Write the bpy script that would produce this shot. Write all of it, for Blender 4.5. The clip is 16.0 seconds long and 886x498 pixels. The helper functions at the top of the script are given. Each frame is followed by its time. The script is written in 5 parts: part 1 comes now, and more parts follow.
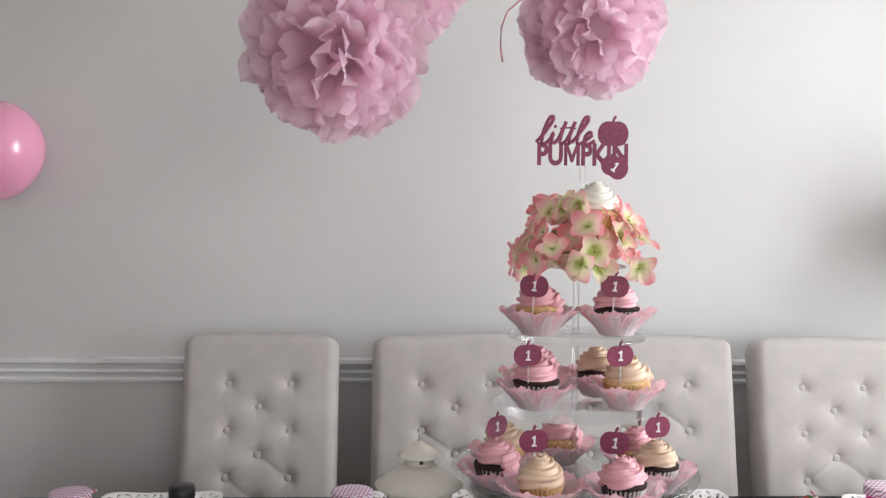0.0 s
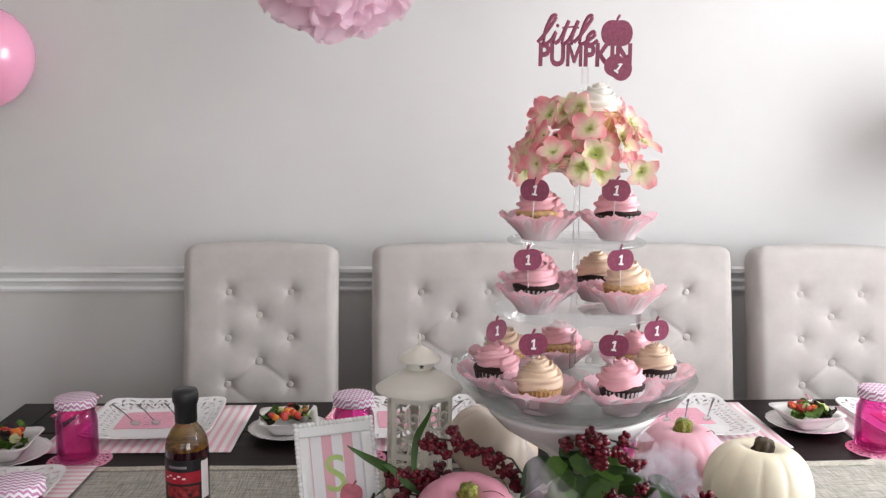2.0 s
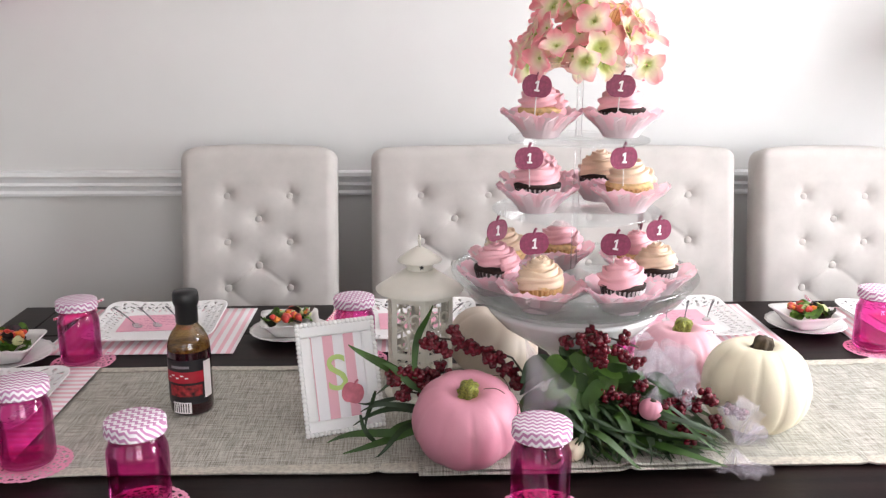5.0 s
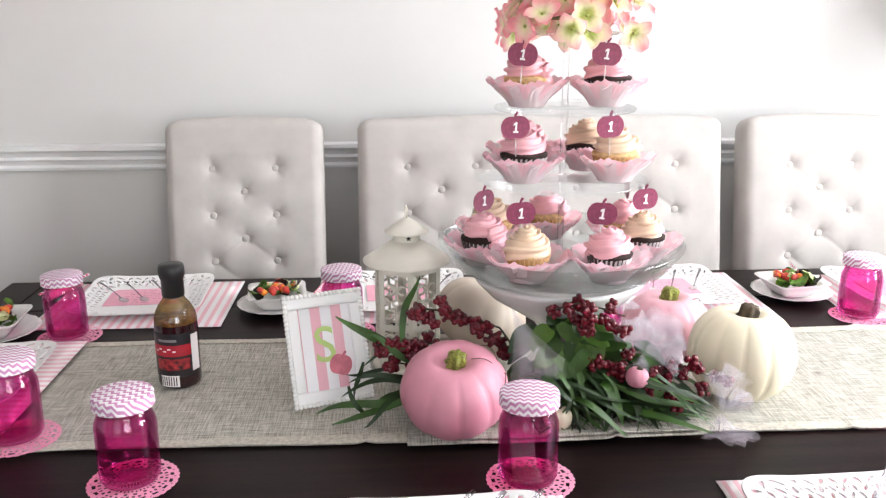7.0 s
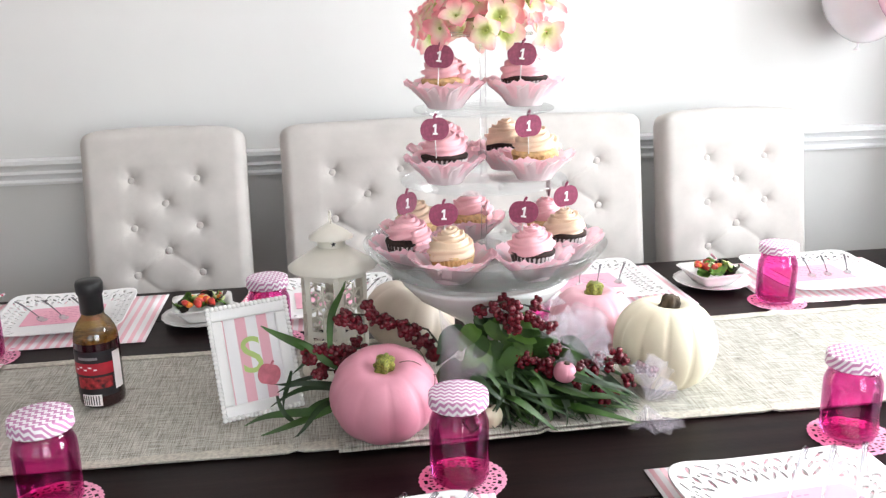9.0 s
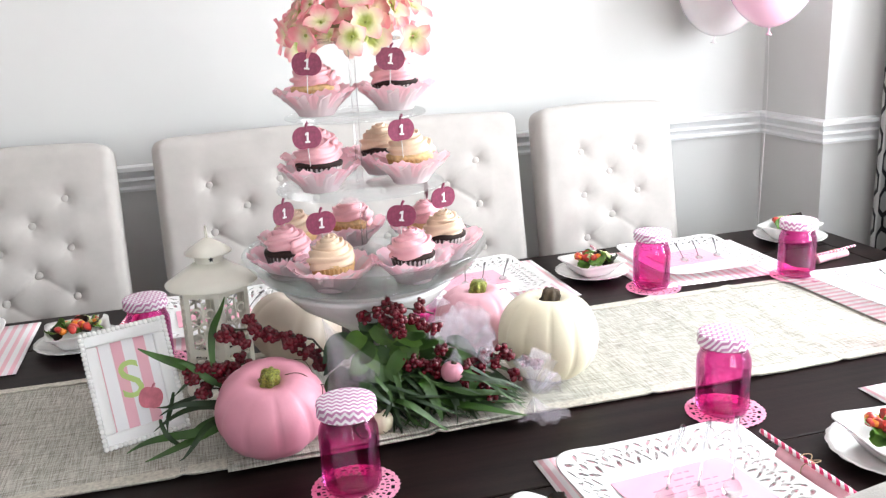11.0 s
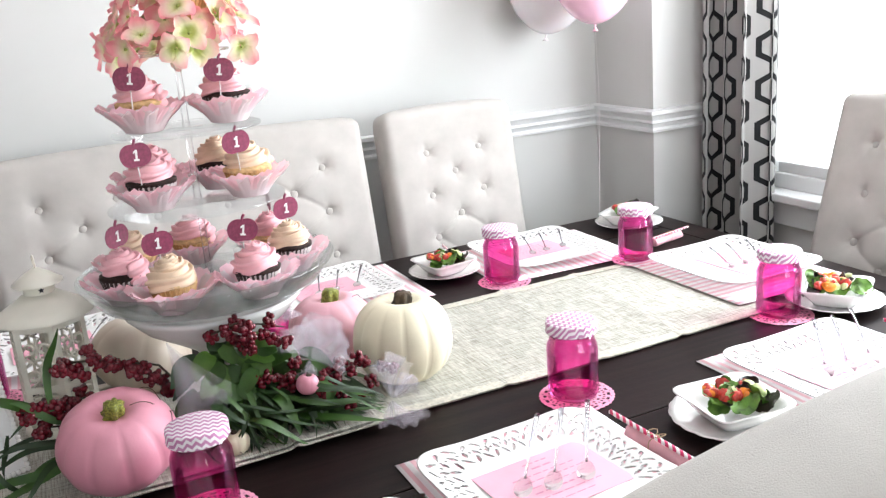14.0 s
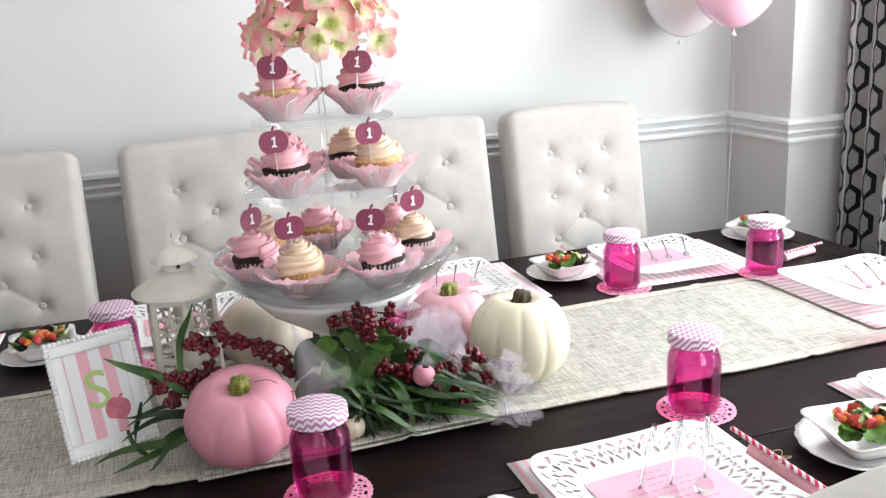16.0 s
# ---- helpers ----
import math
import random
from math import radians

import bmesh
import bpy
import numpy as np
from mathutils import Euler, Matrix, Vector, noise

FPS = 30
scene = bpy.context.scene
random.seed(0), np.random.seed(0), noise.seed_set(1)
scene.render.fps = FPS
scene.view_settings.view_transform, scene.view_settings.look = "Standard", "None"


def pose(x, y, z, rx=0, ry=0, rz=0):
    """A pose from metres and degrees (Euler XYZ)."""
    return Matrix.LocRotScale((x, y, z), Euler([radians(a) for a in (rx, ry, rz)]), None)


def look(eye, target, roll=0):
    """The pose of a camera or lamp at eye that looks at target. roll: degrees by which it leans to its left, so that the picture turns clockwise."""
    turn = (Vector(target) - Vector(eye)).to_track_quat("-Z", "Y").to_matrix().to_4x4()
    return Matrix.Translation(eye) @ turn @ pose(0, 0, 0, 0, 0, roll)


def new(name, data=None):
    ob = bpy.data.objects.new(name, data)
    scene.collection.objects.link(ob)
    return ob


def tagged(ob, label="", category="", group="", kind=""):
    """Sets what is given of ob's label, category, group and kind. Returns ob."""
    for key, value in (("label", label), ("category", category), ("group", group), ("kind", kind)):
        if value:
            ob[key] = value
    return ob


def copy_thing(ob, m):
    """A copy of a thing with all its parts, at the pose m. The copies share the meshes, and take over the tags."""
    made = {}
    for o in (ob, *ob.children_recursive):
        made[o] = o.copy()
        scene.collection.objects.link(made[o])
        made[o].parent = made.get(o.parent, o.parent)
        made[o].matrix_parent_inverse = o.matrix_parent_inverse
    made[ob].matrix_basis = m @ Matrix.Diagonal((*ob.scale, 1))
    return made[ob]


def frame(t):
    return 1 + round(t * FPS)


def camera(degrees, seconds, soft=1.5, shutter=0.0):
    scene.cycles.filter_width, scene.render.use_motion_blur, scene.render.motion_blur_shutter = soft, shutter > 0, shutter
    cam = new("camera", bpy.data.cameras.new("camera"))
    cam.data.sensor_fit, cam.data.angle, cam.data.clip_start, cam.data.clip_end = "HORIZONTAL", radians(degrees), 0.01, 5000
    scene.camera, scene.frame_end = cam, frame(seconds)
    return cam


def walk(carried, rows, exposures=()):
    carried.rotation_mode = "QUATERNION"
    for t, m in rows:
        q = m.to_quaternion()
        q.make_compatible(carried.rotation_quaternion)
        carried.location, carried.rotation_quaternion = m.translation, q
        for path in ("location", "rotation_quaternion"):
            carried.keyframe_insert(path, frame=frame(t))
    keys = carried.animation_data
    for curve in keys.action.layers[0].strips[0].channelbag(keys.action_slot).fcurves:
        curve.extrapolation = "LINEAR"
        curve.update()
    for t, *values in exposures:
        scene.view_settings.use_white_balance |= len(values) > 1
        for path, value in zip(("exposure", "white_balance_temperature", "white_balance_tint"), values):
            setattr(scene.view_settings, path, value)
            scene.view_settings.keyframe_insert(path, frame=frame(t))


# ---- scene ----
PATH = [
    (0, (0.642, 0.193, 1.472), (0.723, 2.19, 1.405), 0.6),
    (0.5, (0.642, 0.196, 1.469), (0.725, 2.191, 1.352), 0.6),
    (1, (0.642, 0.199, 1.465), (0.726, 2.191, 1.298), 0.5),
    (1.5, (0.643, 0.204, 1.46), (0.727, 2.191, 1.245), 0.4),
    (2, (0.643, 0.207, 1.456), (0.726, 2.187, 1.191), 0.4),
    (2.5, (0.643, 0.211, 1.454), (0.726, 2.185, 1.141), 0.3),
    (3, (0.643, 0.212, 1.45), (0.726, 2.179, 1.101), 0.3),
    (3.5, (0.644, 0.216, 1.446), (0.726, 2.178, 1.066), 0.3),
    (4, (0.644, 0.217, 1.444), (0.726, 2.172, 1.029), 0.2),
    (4.5, (0.644, 0.222, 1.44), (0.726, 2.17, 0.996), 0.2),
    (7, (0.647, 0.227, 1.433), (0.755, 2.152, 0.901), -0.1),
    (7.5, (0.65, 0.227, 1.433), (0.786, 2.15, 0.902), -0.3),
    (8, (0.655, 0.228, 1.433), (0.827, 2.149, 0.903), -0.6),
    (8.5, (0.659, 0.227, 1.432), (0.872, 2.144, 0.904), -0.9),
    (11, (0.683, 0.221, 1.435), (1.183, 2.084, 0.906), -2.8),
    (11.5, (0.69, 0.221, 1.435), (1.263, 2.062, 0.904), -3.3),
    (12, (0.696, 0.222, 1.433), (1.33, 2.043, 0.902), -3.7),
    (12.5, (0.7, 0.221, 1.433), (1.379, 2.025, 0.9), -3.8),
    (13, (0.702, 0.22, 1.434), (1.417, 2.01, 0.899), -4.1),
    (13.5, (0.706, 0.218, 1.434), (1.461, 1.99, 0.897), -4.3),
    (14, (0.708, 0.217, 1.435), (1.505, 1.97, 0.895), -4.6),
    (14.5, (0.706, 0.216, 1.434), (1.461, 1.989, 0.898), -4.5),
    (15, (0.704, 0.218, 1.434), (1.415, 2.01, 0.901), -4.3),
    (15.5, (0.694, 0.225, 1.433), (1.334, 2.044, 0.905), -3.7),
    (16, (0.689, 0.225, 1.433), (1.25, 2.072, 0.908), -3.2),
]
cam = camera(54.0, 16.0, soft=1.3)
walk(cam, [(t, look(eye, target, roll)) for t, eye, target, roll in PATH],
     exposures=[(0, -0.28, 6600, 13), (0.5, -0.16, 6605, 13), (1.5, -0.09, 6620, 14), (2.5, 0.11, 6635, 14), (3.5, 0.26, 6650, 15), (4.5, 0.31, 6650, 15), (7, 0.60, 6580, 12), (11, 0.56, 6420, 10), (13, 0.54, 6420, 10), (13.5, 0.42, 6420, 10), (14, 0.39, 6420, 9), (16, 0.34, 6420, 9)])

# ---------------- light ----------------
world = bpy.data.worlds.new("sky")
scene.world = world
world.use_nodes = True
wn = world.node_tree
sky = wn.nodes.new("ShaderNodeTexSky")
sky.sky_type, sky.sun_disc = "NISHITA", False
sky.sun_elevation, sky.sun_rotation = radians(40), radians(150)
wn.links.new(sky.outputs[0], wn.nodes["Background"].inputs[0])
wn.nodes["Background"].inputs[1].default_value = 0.15


def lamp(name, m, w, h, watts, color):
    d = bpy.data.lights.new(name, "AREA")
    d.shape, d.size, d.size_y, d.energy, d.color = "RECTANGLE", w, h, watts, color
    o = new(name, d)
    o.matrix_world = m
    return o


lamp("window_daylight", look((2.93, 1.30, 1.62), (0.4, 1.05, 2.25)), 1.1, 1.35, 68, (0.90, 0.96, 1.0))
# two added fill lamps at the rear; their windows are unseen
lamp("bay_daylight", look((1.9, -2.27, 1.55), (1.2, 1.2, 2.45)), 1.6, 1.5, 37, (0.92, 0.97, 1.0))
lamp("rear_daylight", look((-0.6, -2.27, 1.5), (0.2, 1.5, 2.2)), 1.4, 1.4, 5, (0.97, 0.98, 1.0))


# ---------------- materials ----------------
def mat(name, color, rough=0.5, metal=0.0, var=0.08, scale=30.0, bump=0.0, bscale=200.0, spec=0.5, sheen=0.0, sss=0.0,
        coat=0.0, dark=None, trans=0.0):
    m = bpy.data.materials.new(name)
    m.use_nodes = True
    nt = m.node_tree
    b = nt.nodes["Principled BSDF"]
    b.inputs["Roughness"].default_value = rough
    b.inputs["Metallic"].default_value = metal
    b.inputs["Specular IOR Level"].default_value = spec
    b.inputs["Sheen Weight"].default_value = sheen
    b.inputs["Coat Weight"].default_value = coat
    b.inputs["Transmission Weight"].default_value = trans
    if sss:
        b.inputs["Subsurface Weight"].default_value = sss
        b.inputs["Subsurface Radius"].default_value = (0.01, 0.005, 0.004)
    co = nt.nodes.new("ShaderNodeTexCoord")
    n = nt.nodes.new("ShaderNodeTexNoise")
    n.inputs["Scale"].default_value, n.inputs["Detail"].default_value = scale, 6
    nt.links.new(co.outputs["Object"], n.inputs["Vector"])
    r = nt.nodes.new("ShaderNodeValToRGB")
    c = Vector(color[:3])
    lo = Vector(dark) if dark else c * (1 - 2 * var)
    r.color_ramp.elements[0].position, r.color_ramp.elements[1].position = 0.3, 0.7
    r.color_ramp.elements[0].color = (*lo, 1)
    r.color_ramp.elements[1].color = (*(c * (1 + var)), 1)
    nt.links.new(n.outputs["Fac"], r.inputs["Fac"])
    nt.links.new(r.outputs["Color"], b.inputs["Base Color"])
    if bump:
        f = nt.nodes.new("ShaderNodeTexNoise")
        f.inputs["Scale"].default_value, f.inputs["Detail"].default_value = bscale, 4
        nt.links.new(co.outputs["Object"], f.inputs["Vector"])
        bp = nt.nodes.new("ShaderNodeBump")
        bp.inputs["Strength"].default_value, bp.inputs["Distance"].default_value = bump, 0.002
        nt.links.new(f.outputs["Fac"], bp.inputs["Height"])
        nt.links.new(bp.outputs["Normal"], b.inputs["Normal"])
    return m


def math_node(nt, op, a, b=None):
    n = nt.nodes.new("ShaderNodeMath")
    n.operation = op
    for k, v in enumerate((a, b)):
        if v is None:
            continue
        if isinstance(v, (int, float)):
            n.inputs[k].default_value = v
        else:
            nt.links.new(v, n.inputs[k])
    return n.outputs[0]


def coords(m):
    nt = m.node_tree
    co = nt.nodes.new("ShaderNodeTexCoord")
    sep = nt.nodes.new("ShaderNodeSeparateXYZ")
    nt.links.new(co.outputs["Object"], sep.inputs[0])
    return nt, sep.outputs[0], sep.outputs[1], sep.outputs[2]


def two_tone(m, fac, a, b):
    """Colours a and b mixed by the socket fac."""
    nt = m.node_tree
    mix = nt.nodes.new("ShaderNodeMix")
    mix.data_type = "RGBA"
    mix.inputs["A"].default_value, mix.inputs["B"].default_value = (*a, 1), (*b, 1)
    nt.links.new(fac, mix.inputs["Factor"])
    nt.links.new(mix.outputs["Result"], nt.nodes["Principled BSDF"].inputs["Base Color"])


def striped(name, a, b, period, axis=0, duty=0.5, rough=0.6):
    m = mat(name, a, rough)
    nt, *xyz = coords(m)
    s = math_node(nt, "FRACT", math_node(nt, "DIVIDE", math_node(nt, "ADD", xyz[axis], 10.0), period))
    two_tone(m, math_node(nt, "GREATER_THAN", s, duty), a, b)
    return m


def chevron(name, a, b, pitch, zig):
    m = mat(name, a, 0.45)
    nt, x, y, z = coords(m)
    tri = math_node(nt, "PINGPONG", math_node(nt, "ADD", x, 10.0), zig)
    v = math_node(nt, "ADD", math_node(nt, "ADD", y, z), tri)
    s = math_node(nt, "FRACT", math_node(nt, "DIVIDE", math_node(nt, "ADD", v, 10.0), pitch))
    two_tone(m, math_node(nt, "GREATER_THAN", s, 0.5), a, b)
    return m


def clear(name, tint, rough=0.02, ior=1.45):
    m = bpy.data.materials.new(name)
    m.use_nodes = True
    b = m.node_tree.nodes["Principled BSDF"]
    b.inputs["Base Color"].default_value = (*tint, 1)
    b.inputs["Roughness"].default_value = rough
    b.inputs["IOR"].default_value = ior
    b.inputs["Transmission Weight"].default_value = 1.0
    return m


def film_clear(name, tint, gloss=0.06, rough=0.03):
    """Thin clear plastic or glass: passes the light straight, with a sheen."""
    m = bpy.data.materials.new(name)
    m.use_nodes = True
    nt = m.node_tree
    nt.nodes.remove(nt.nodes["Principled BSDF"])
    tr, gl, mx = (nt.nodes.new("ShaderNode" + k) for k in ("BsdfTransparent", "BsdfGlossy", "MixShader"))
    lw = nt.nodes.new("ShaderNodeLayerWeight")
    lw.inputs["Blend"].default_value = 0.25
    tr.inputs["Color"].default_value = (*tint, 1)
    gl.inputs["Roughness"].default_value = rough
    f = math_node(nt, "MULTIPLY_ADD", lw.outputs["Fresnel"], 0.55)
    f.node.inputs[2].default_value = gloss
    nt.links.new(f, mx.inputs[0])
    nt.links.new(tr.outputs[0], mx.inputs[1])
    nt.links.new(gl.outputs[0], mx.inputs[2])
    nt.links.new(mx.outputs[0], nt.nodes["Material Output"].inputs["Surface"])
    return m


def sheer(name, color, opacity, rough=0.8):
    """Gauze or thin paper: partly see-through, lit from both sides."""
    m = bpy.data.materials.new(name)
    m.use_nodes = True
    nt = m.node_tree
    nt.nodes.remove(nt.nodes["Principled BSDF"])
    tr, di, tl, a, b = (nt.nodes.new("ShaderNode" + k) for k in ("BsdfTransparent", "BsdfDiffuse", "BsdfTranslucent", "MixShader", "MixShader"))
    co, no = nt.nodes.new("ShaderNodeTexCoord"), nt.nodes.new("ShaderNodeTexNoise")
    no.inputs["Scale"].default_value = 60
    nt.links.new(co.outputs["Object"], no.inputs["Vector"])
    rp = nt.nodes.new("ShaderNodeValToRGB")
    c = Vector(color)
    rp.color_ramp.elements[0].color, rp.color_ramp.elements[1].color = (*(c * 0.88), 1), (*c, 1)
    nt.links.new(no.outputs["Fac"], rp.inputs["Fac"])
    for s in (di, tl):
        nt.links.new(rp.outputs["Color"], s.inputs["Color"])
    a.inputs[0].default_value, b.inputs[0].default_value = 0.52, opacity
    nt.links.new(di.outputs[0], a.inputs[1])
    nt.links.new(tl.outputs[0], a.inputs[2])
    nt.links.new(tr.outputs[0], b.inputs[1])
    nt.links.new(a.outputs[0], b.inputs[2])
    nt.links.new(b.outputs[0], nt.nodes["Material Output"].inputs["Surface"])
    return m


WALL = mat("wall_paint", (0.63, 0.62, 0.605), 0.75, var=0.015, scale=3, bump=0.05, bscale=350)
TRIM = mat("white_trim_paint", (0.80, 0.80, 0.80), 0.35, var=0.02, scale=5)
CEIL = mat("ceiling_paint", (0.80, 0.79, 0.77), 0.9, var=0.02)
FLOORM = mat("oak_floor", (0.20, 0.11, 0.06), 0.4, var=0.2, scale=6, bump=0.1)
LINEN = mat("linen_upholstery", (0.487, 0.455, 0.427), 0.9, var=0.05, scale=14, bump=0.35, bscale=700, sheen=0.1)
ESPRESSO = mat("espresso_wood", (0.012, 0.006, 0.0055), 0.42, var=0.3, scale=8, bump=0.08, bscale=90, dark=(0.004, 0.002, 0.002), spec=0.13)
_nt = ESPRESSO.node_tree
_mp = _nt.nodes.new("ShaderNodeMapping")
_mp.inputs["Scale"].default_value = (0.35, 7.0, 7.0)
_nt.links.new(_nt.nodes["Texture Coordinate"].outputs["Object"], _mp.inputs["Vector"])
_nt.links.new(_mp.outputs[0], _nt.nodes["Noise Texture"].inputs["Vector"])
_rp = _nt.nodes["Color Ramp"].color_ramp.elements.new(0.82)
_rp.color = (0.042, 0.017, 0.012, 1)
DARKLEG = mat("dark_leg_wood", (0.03, 0.018, 0.013), 0.4, var=0.2)
IVORY = mat("ivory_enamel", (0.80, 0.765, 0.67), 0.4, var=0.03, scale=20)
WHITEP = mat("white_plastic", (0.82, 0.81, 0.80), 0.3, var=0.01)
CERAMIC = mat("white_ceramic", (0.80, 0.79, 0.77), 0.15, var=0.02, coat=0.3)
PINKGLASS = film_clear("pink_glass", (0.95, 0.47, 0.76), 0.035)
LIDTIN = chevron("chevron_tin", (0.80, 0.76, 0.79), (0.50, 0.21, 0.38), 0.0105, 0.0055)
DOILY = mat("pink_paper_lace", (0.80, 0.33, 0.47), 0.8, var=0.06)
ACRYLIC = film_clear("clear_acrylic", (0.985, 0.99, 0.99), 0.05)
GLASS = film_clear("clear_glass", (0.965, 0.98, 0.975), 0.05)
PINKPUMP = mat("pink_painted_pumpkin", (0.66, 0.28, 0.355), 0.5, var=0.08, scale=9, bump=0.1, bscale=120)
PALEPUMP = mat("pale_pink_pumpkin", (0.72, 0.38, 0.44), 0.5, var=0.06, scale=9)
WHITEPUMP = mat("white_pumpkin_skin", (0.74, 0.67, 0.50), 0.42, var=0.05, scale=10, bump=0.08, bscale=100)
PEACHPUMP = mat("peach_white_pumpkin", (0.62, 0.525, 0.43), 0.5, var=0.05, scale=10)
STEM = mat("dry_brown_stem", (0.075, 0.05, 0.028), 0.8, var=0.35, scale=60, bump=0.6, bscale=120)
GOLDSTEM = mat("glittered_green_gold_stem", (0.26, 0.27, 0.05), 0.35, var=0.4, scale=300, metal=0.4, bump=0.8, bscale=600)
TISSUE = sheer("pink_tissue", (1.0, 0.77, 0.87), 0.76)
BALLOONP = mat("pink_latex", (0.90, 0.38, 0.56), 0.22, var=0.01, sss=0.2, coat=0.4)
# paler copy of the pink latex; strong corner light is in the colour
BALLOON_LIT = mat("lit_pink_latex", (0.92, 0.56, 0.70), 0.22, var=0.01, sss=0.2, coat=0.4)
BALLOONW = mat("white_latex", (0.86, 0.80, 0.82), 0.22, var=0.01, sss=0.2, coat=0.4)
MAROON = mat("maroon_card", (0.25, 0.036, 0.09), 0.5, var=0.15, scale=200)
WHITECARD = mat("white_card", (0.84, 0.80, 0.80), 0.6, var=0.03)
PINKCARD = mat("pink_card", (0.86, 0.43, 0.53), 0.65, var=0.03)
GREYINK = mat("pink_ink", (0.62, 0.25, 0.36), 0.7, var=0.05)


def runner_material():
    m = mat("burlap_weave", (0.50, 0.46, 0.36), 0.95, var=0.1, scale=25)
    nt, x, y, z = coords(m)
    co = nt.nodes["Texture Coordinate"] if "Texture Coordinate" in nt.nodes else nt.nodes.new("ShaderNodeTexCoord")
    hs = []
    for sx, sy in ((520, 26), (26, 520)):
        mp = nt.nodes.new("ShaderNodeMapping")
        mp.inputs["Scale"].default_value = (sx, sy, 1)
        nt.links.new(co.outputs["Object"], mp.inputs["Vector"])
        n = nt.nodes.new("ShaderNodeTexNoise")
        n.inputs["Scale"].default_value, n.inputs["Detail"].default_value = 1.0, 3
        nt.links.new(mp.outputs[0], n.inputs["Vector"])
        hs.append(n.outputs["Fac"])
    h = math_node(nt, "ADD", hs[0], hs[1])
    r = nt.nodes.new("ShaderNodeValToRGB")
    r.color_ramp.elements[0].position, r.color_ramp.elements[1].position = 0.32, 0.62
    r.color_ramp.elements[0].color, r.color_ramp.elements[1].color = (0.165, 0.148, 0.112, 1), (0.60, 0.585, 0.52, 1)
    nt.links.new(math_node(nt, "MULTIPLY", h, 0.5), r.inputs["Fac"])
    b = nt.nodes["Principled BSDF"]
    nt.links.new(r.outputs["Color"], b.inputs["Base Color"])
    bp = nt.nodes.new("ShaderNodeBump")
    bp.inputs["Strength"].default_value, bp.inputs["Distance"].default_value = 0.8, 0.002
    nt.links.new(h, bp.inputs["Height"])
    nt.links.new(bp.outputs["Normal"], b.inputs["Normal"])
    return m


BURLAP = runner_material()


# ---------------- shape helpers ----------------
def part(name, bm, material, parent=None, label="", smooth=True, m=None):
    me = bpy.data.meshes.new(name)
    bmesh.ops.recalc_face_normals(bm, faces=bm.faces)
    bm.to_mesh(me)
    bm.free()
    for f in me.polygons:
        f.use_smooth = smooth
    me.materials.append(material)
    o = new(name, me)
    if m is not None:
        o.matrix_basis = m
    if parent:
        o.parent = parent
    if label:
        tagged(o, label)
    return o


def grid_mesh(name, verts, faces, material, parent=None, label="", smooth=True, m=None):
    me = bpy.data.meshes.new(name)
    me.from_pydata(verts, [], faces)
    for f in me.polygons:
        f.use_smooth = smooth
    me.materials.append(material)
    o = new(name, me)
    if m is not None:
        o.matrix_basis = m
    if parent:
        o.parent = parent
    if label:
        tagged(o, label)
    return o


def thing(name, m, label, category, group=""):
    o = new(name)
    o.empty_display_size = 0.05
    o.matrix_basis = m
    return tagged(o, label, category, group)


def box(x0, y0, z0, x1, y1, z1, bevel=0.0, seg=2):
    bm = bmesh.new()
    bmesh.ops.create_cube(bm, size=1, matrix=Matrix.Translation(((x0 + x1) / 2, (y0 + y1) / 2, (z0 + z1) / 2)) @ Matrix.Diagonal((x1 - x0, y1 - y0, z1 - z0, 1)))
    if bevel:
        bmesh.ops.bevel(bm, geom=bm.edges[:], offset=bevel, segments=seg, affect="EDGES", profile=0.5)
    return bm


def lathe(profile, n=32, wave=None):
    """A turned body: rows of (radius, height). wave(angle, k) scales the radius."""
    bm = bmesh.new()
    rings = []
    for k, (r, z) in enumerate(profile):
        if r < 1e-6:
            rings.append([bm.verts.new((0, 0, z))])
        else:
            ring = []
            for i in range(n):
                a = 2 * math.pi * i / n
                s = wave(a, k) if wave else 1
                ring.append(bm.verts.new((r * s * math.cos(a), r * s * math.sin(a), z)))
            rings.append(ring)
    for a, b in zip(rings, rings[1:]):
        for i in range(n):
            j = (i + 1) % n
            if len(a) == 1 and len(b) == 1:
                continue
            if len(a) == 1:
                bm.faces.new((a[0], b[i], b[j]))
            elif len(b) == 1:
                bm.faces.new((a[i], a[j], b[0]))
            else:
                bm.faces.new((a[i], a[j], b[j], b[i]))
    return bm


def tube(points, radius, n=8, taper=None):
    bm = bmesh.new()
    pts = [Vector(p) for p in points]
    rings = []
    side = Vector((0, 0, 1))
    for k, p in enumerate(pts):
        d = (pts[min(k + 1, len(pts) - 1)] - pts[max(k - 1, 0)]).normalized()
        u = d.cross(side)
        if u.length < 1e-3:
            u = d.cross(Vector((0, 1, 0)))
        u.normalize()
        v = d.cross(u)
        r = radius * (taper(k / (len(pts) - 1)) if taper else 1)
        rings.append([bm.verts.new(p + r * (math.cos(2 * math.pi * i / n) * u + math.sin(2 * math.pi * i / n) * v)) for i in range(n)])
    for a, b in zip(rings, rings[1:]):
        for i in range(n):
            bm.faces.new((a[i], a[(i + 1) % n], b[(i + 1) % n], b[i]))
    bm.faces.new(rings[0])
    bm.faces.new(rings[-1][::-1])
    return bm


def join(*bms):
    out = bms[0]
    for b in bms[1:]:
        me = bpy.data.meshes.new("t")
        b.to_mesh(me)
        b.free()
        out.from_mesh(me)
        bpy.data.meshes.remove(me)
    return out


def moved(bm, m):
    bmesh.ops.transform(bm, matrix=m, verts=bm.verts)
    return bm


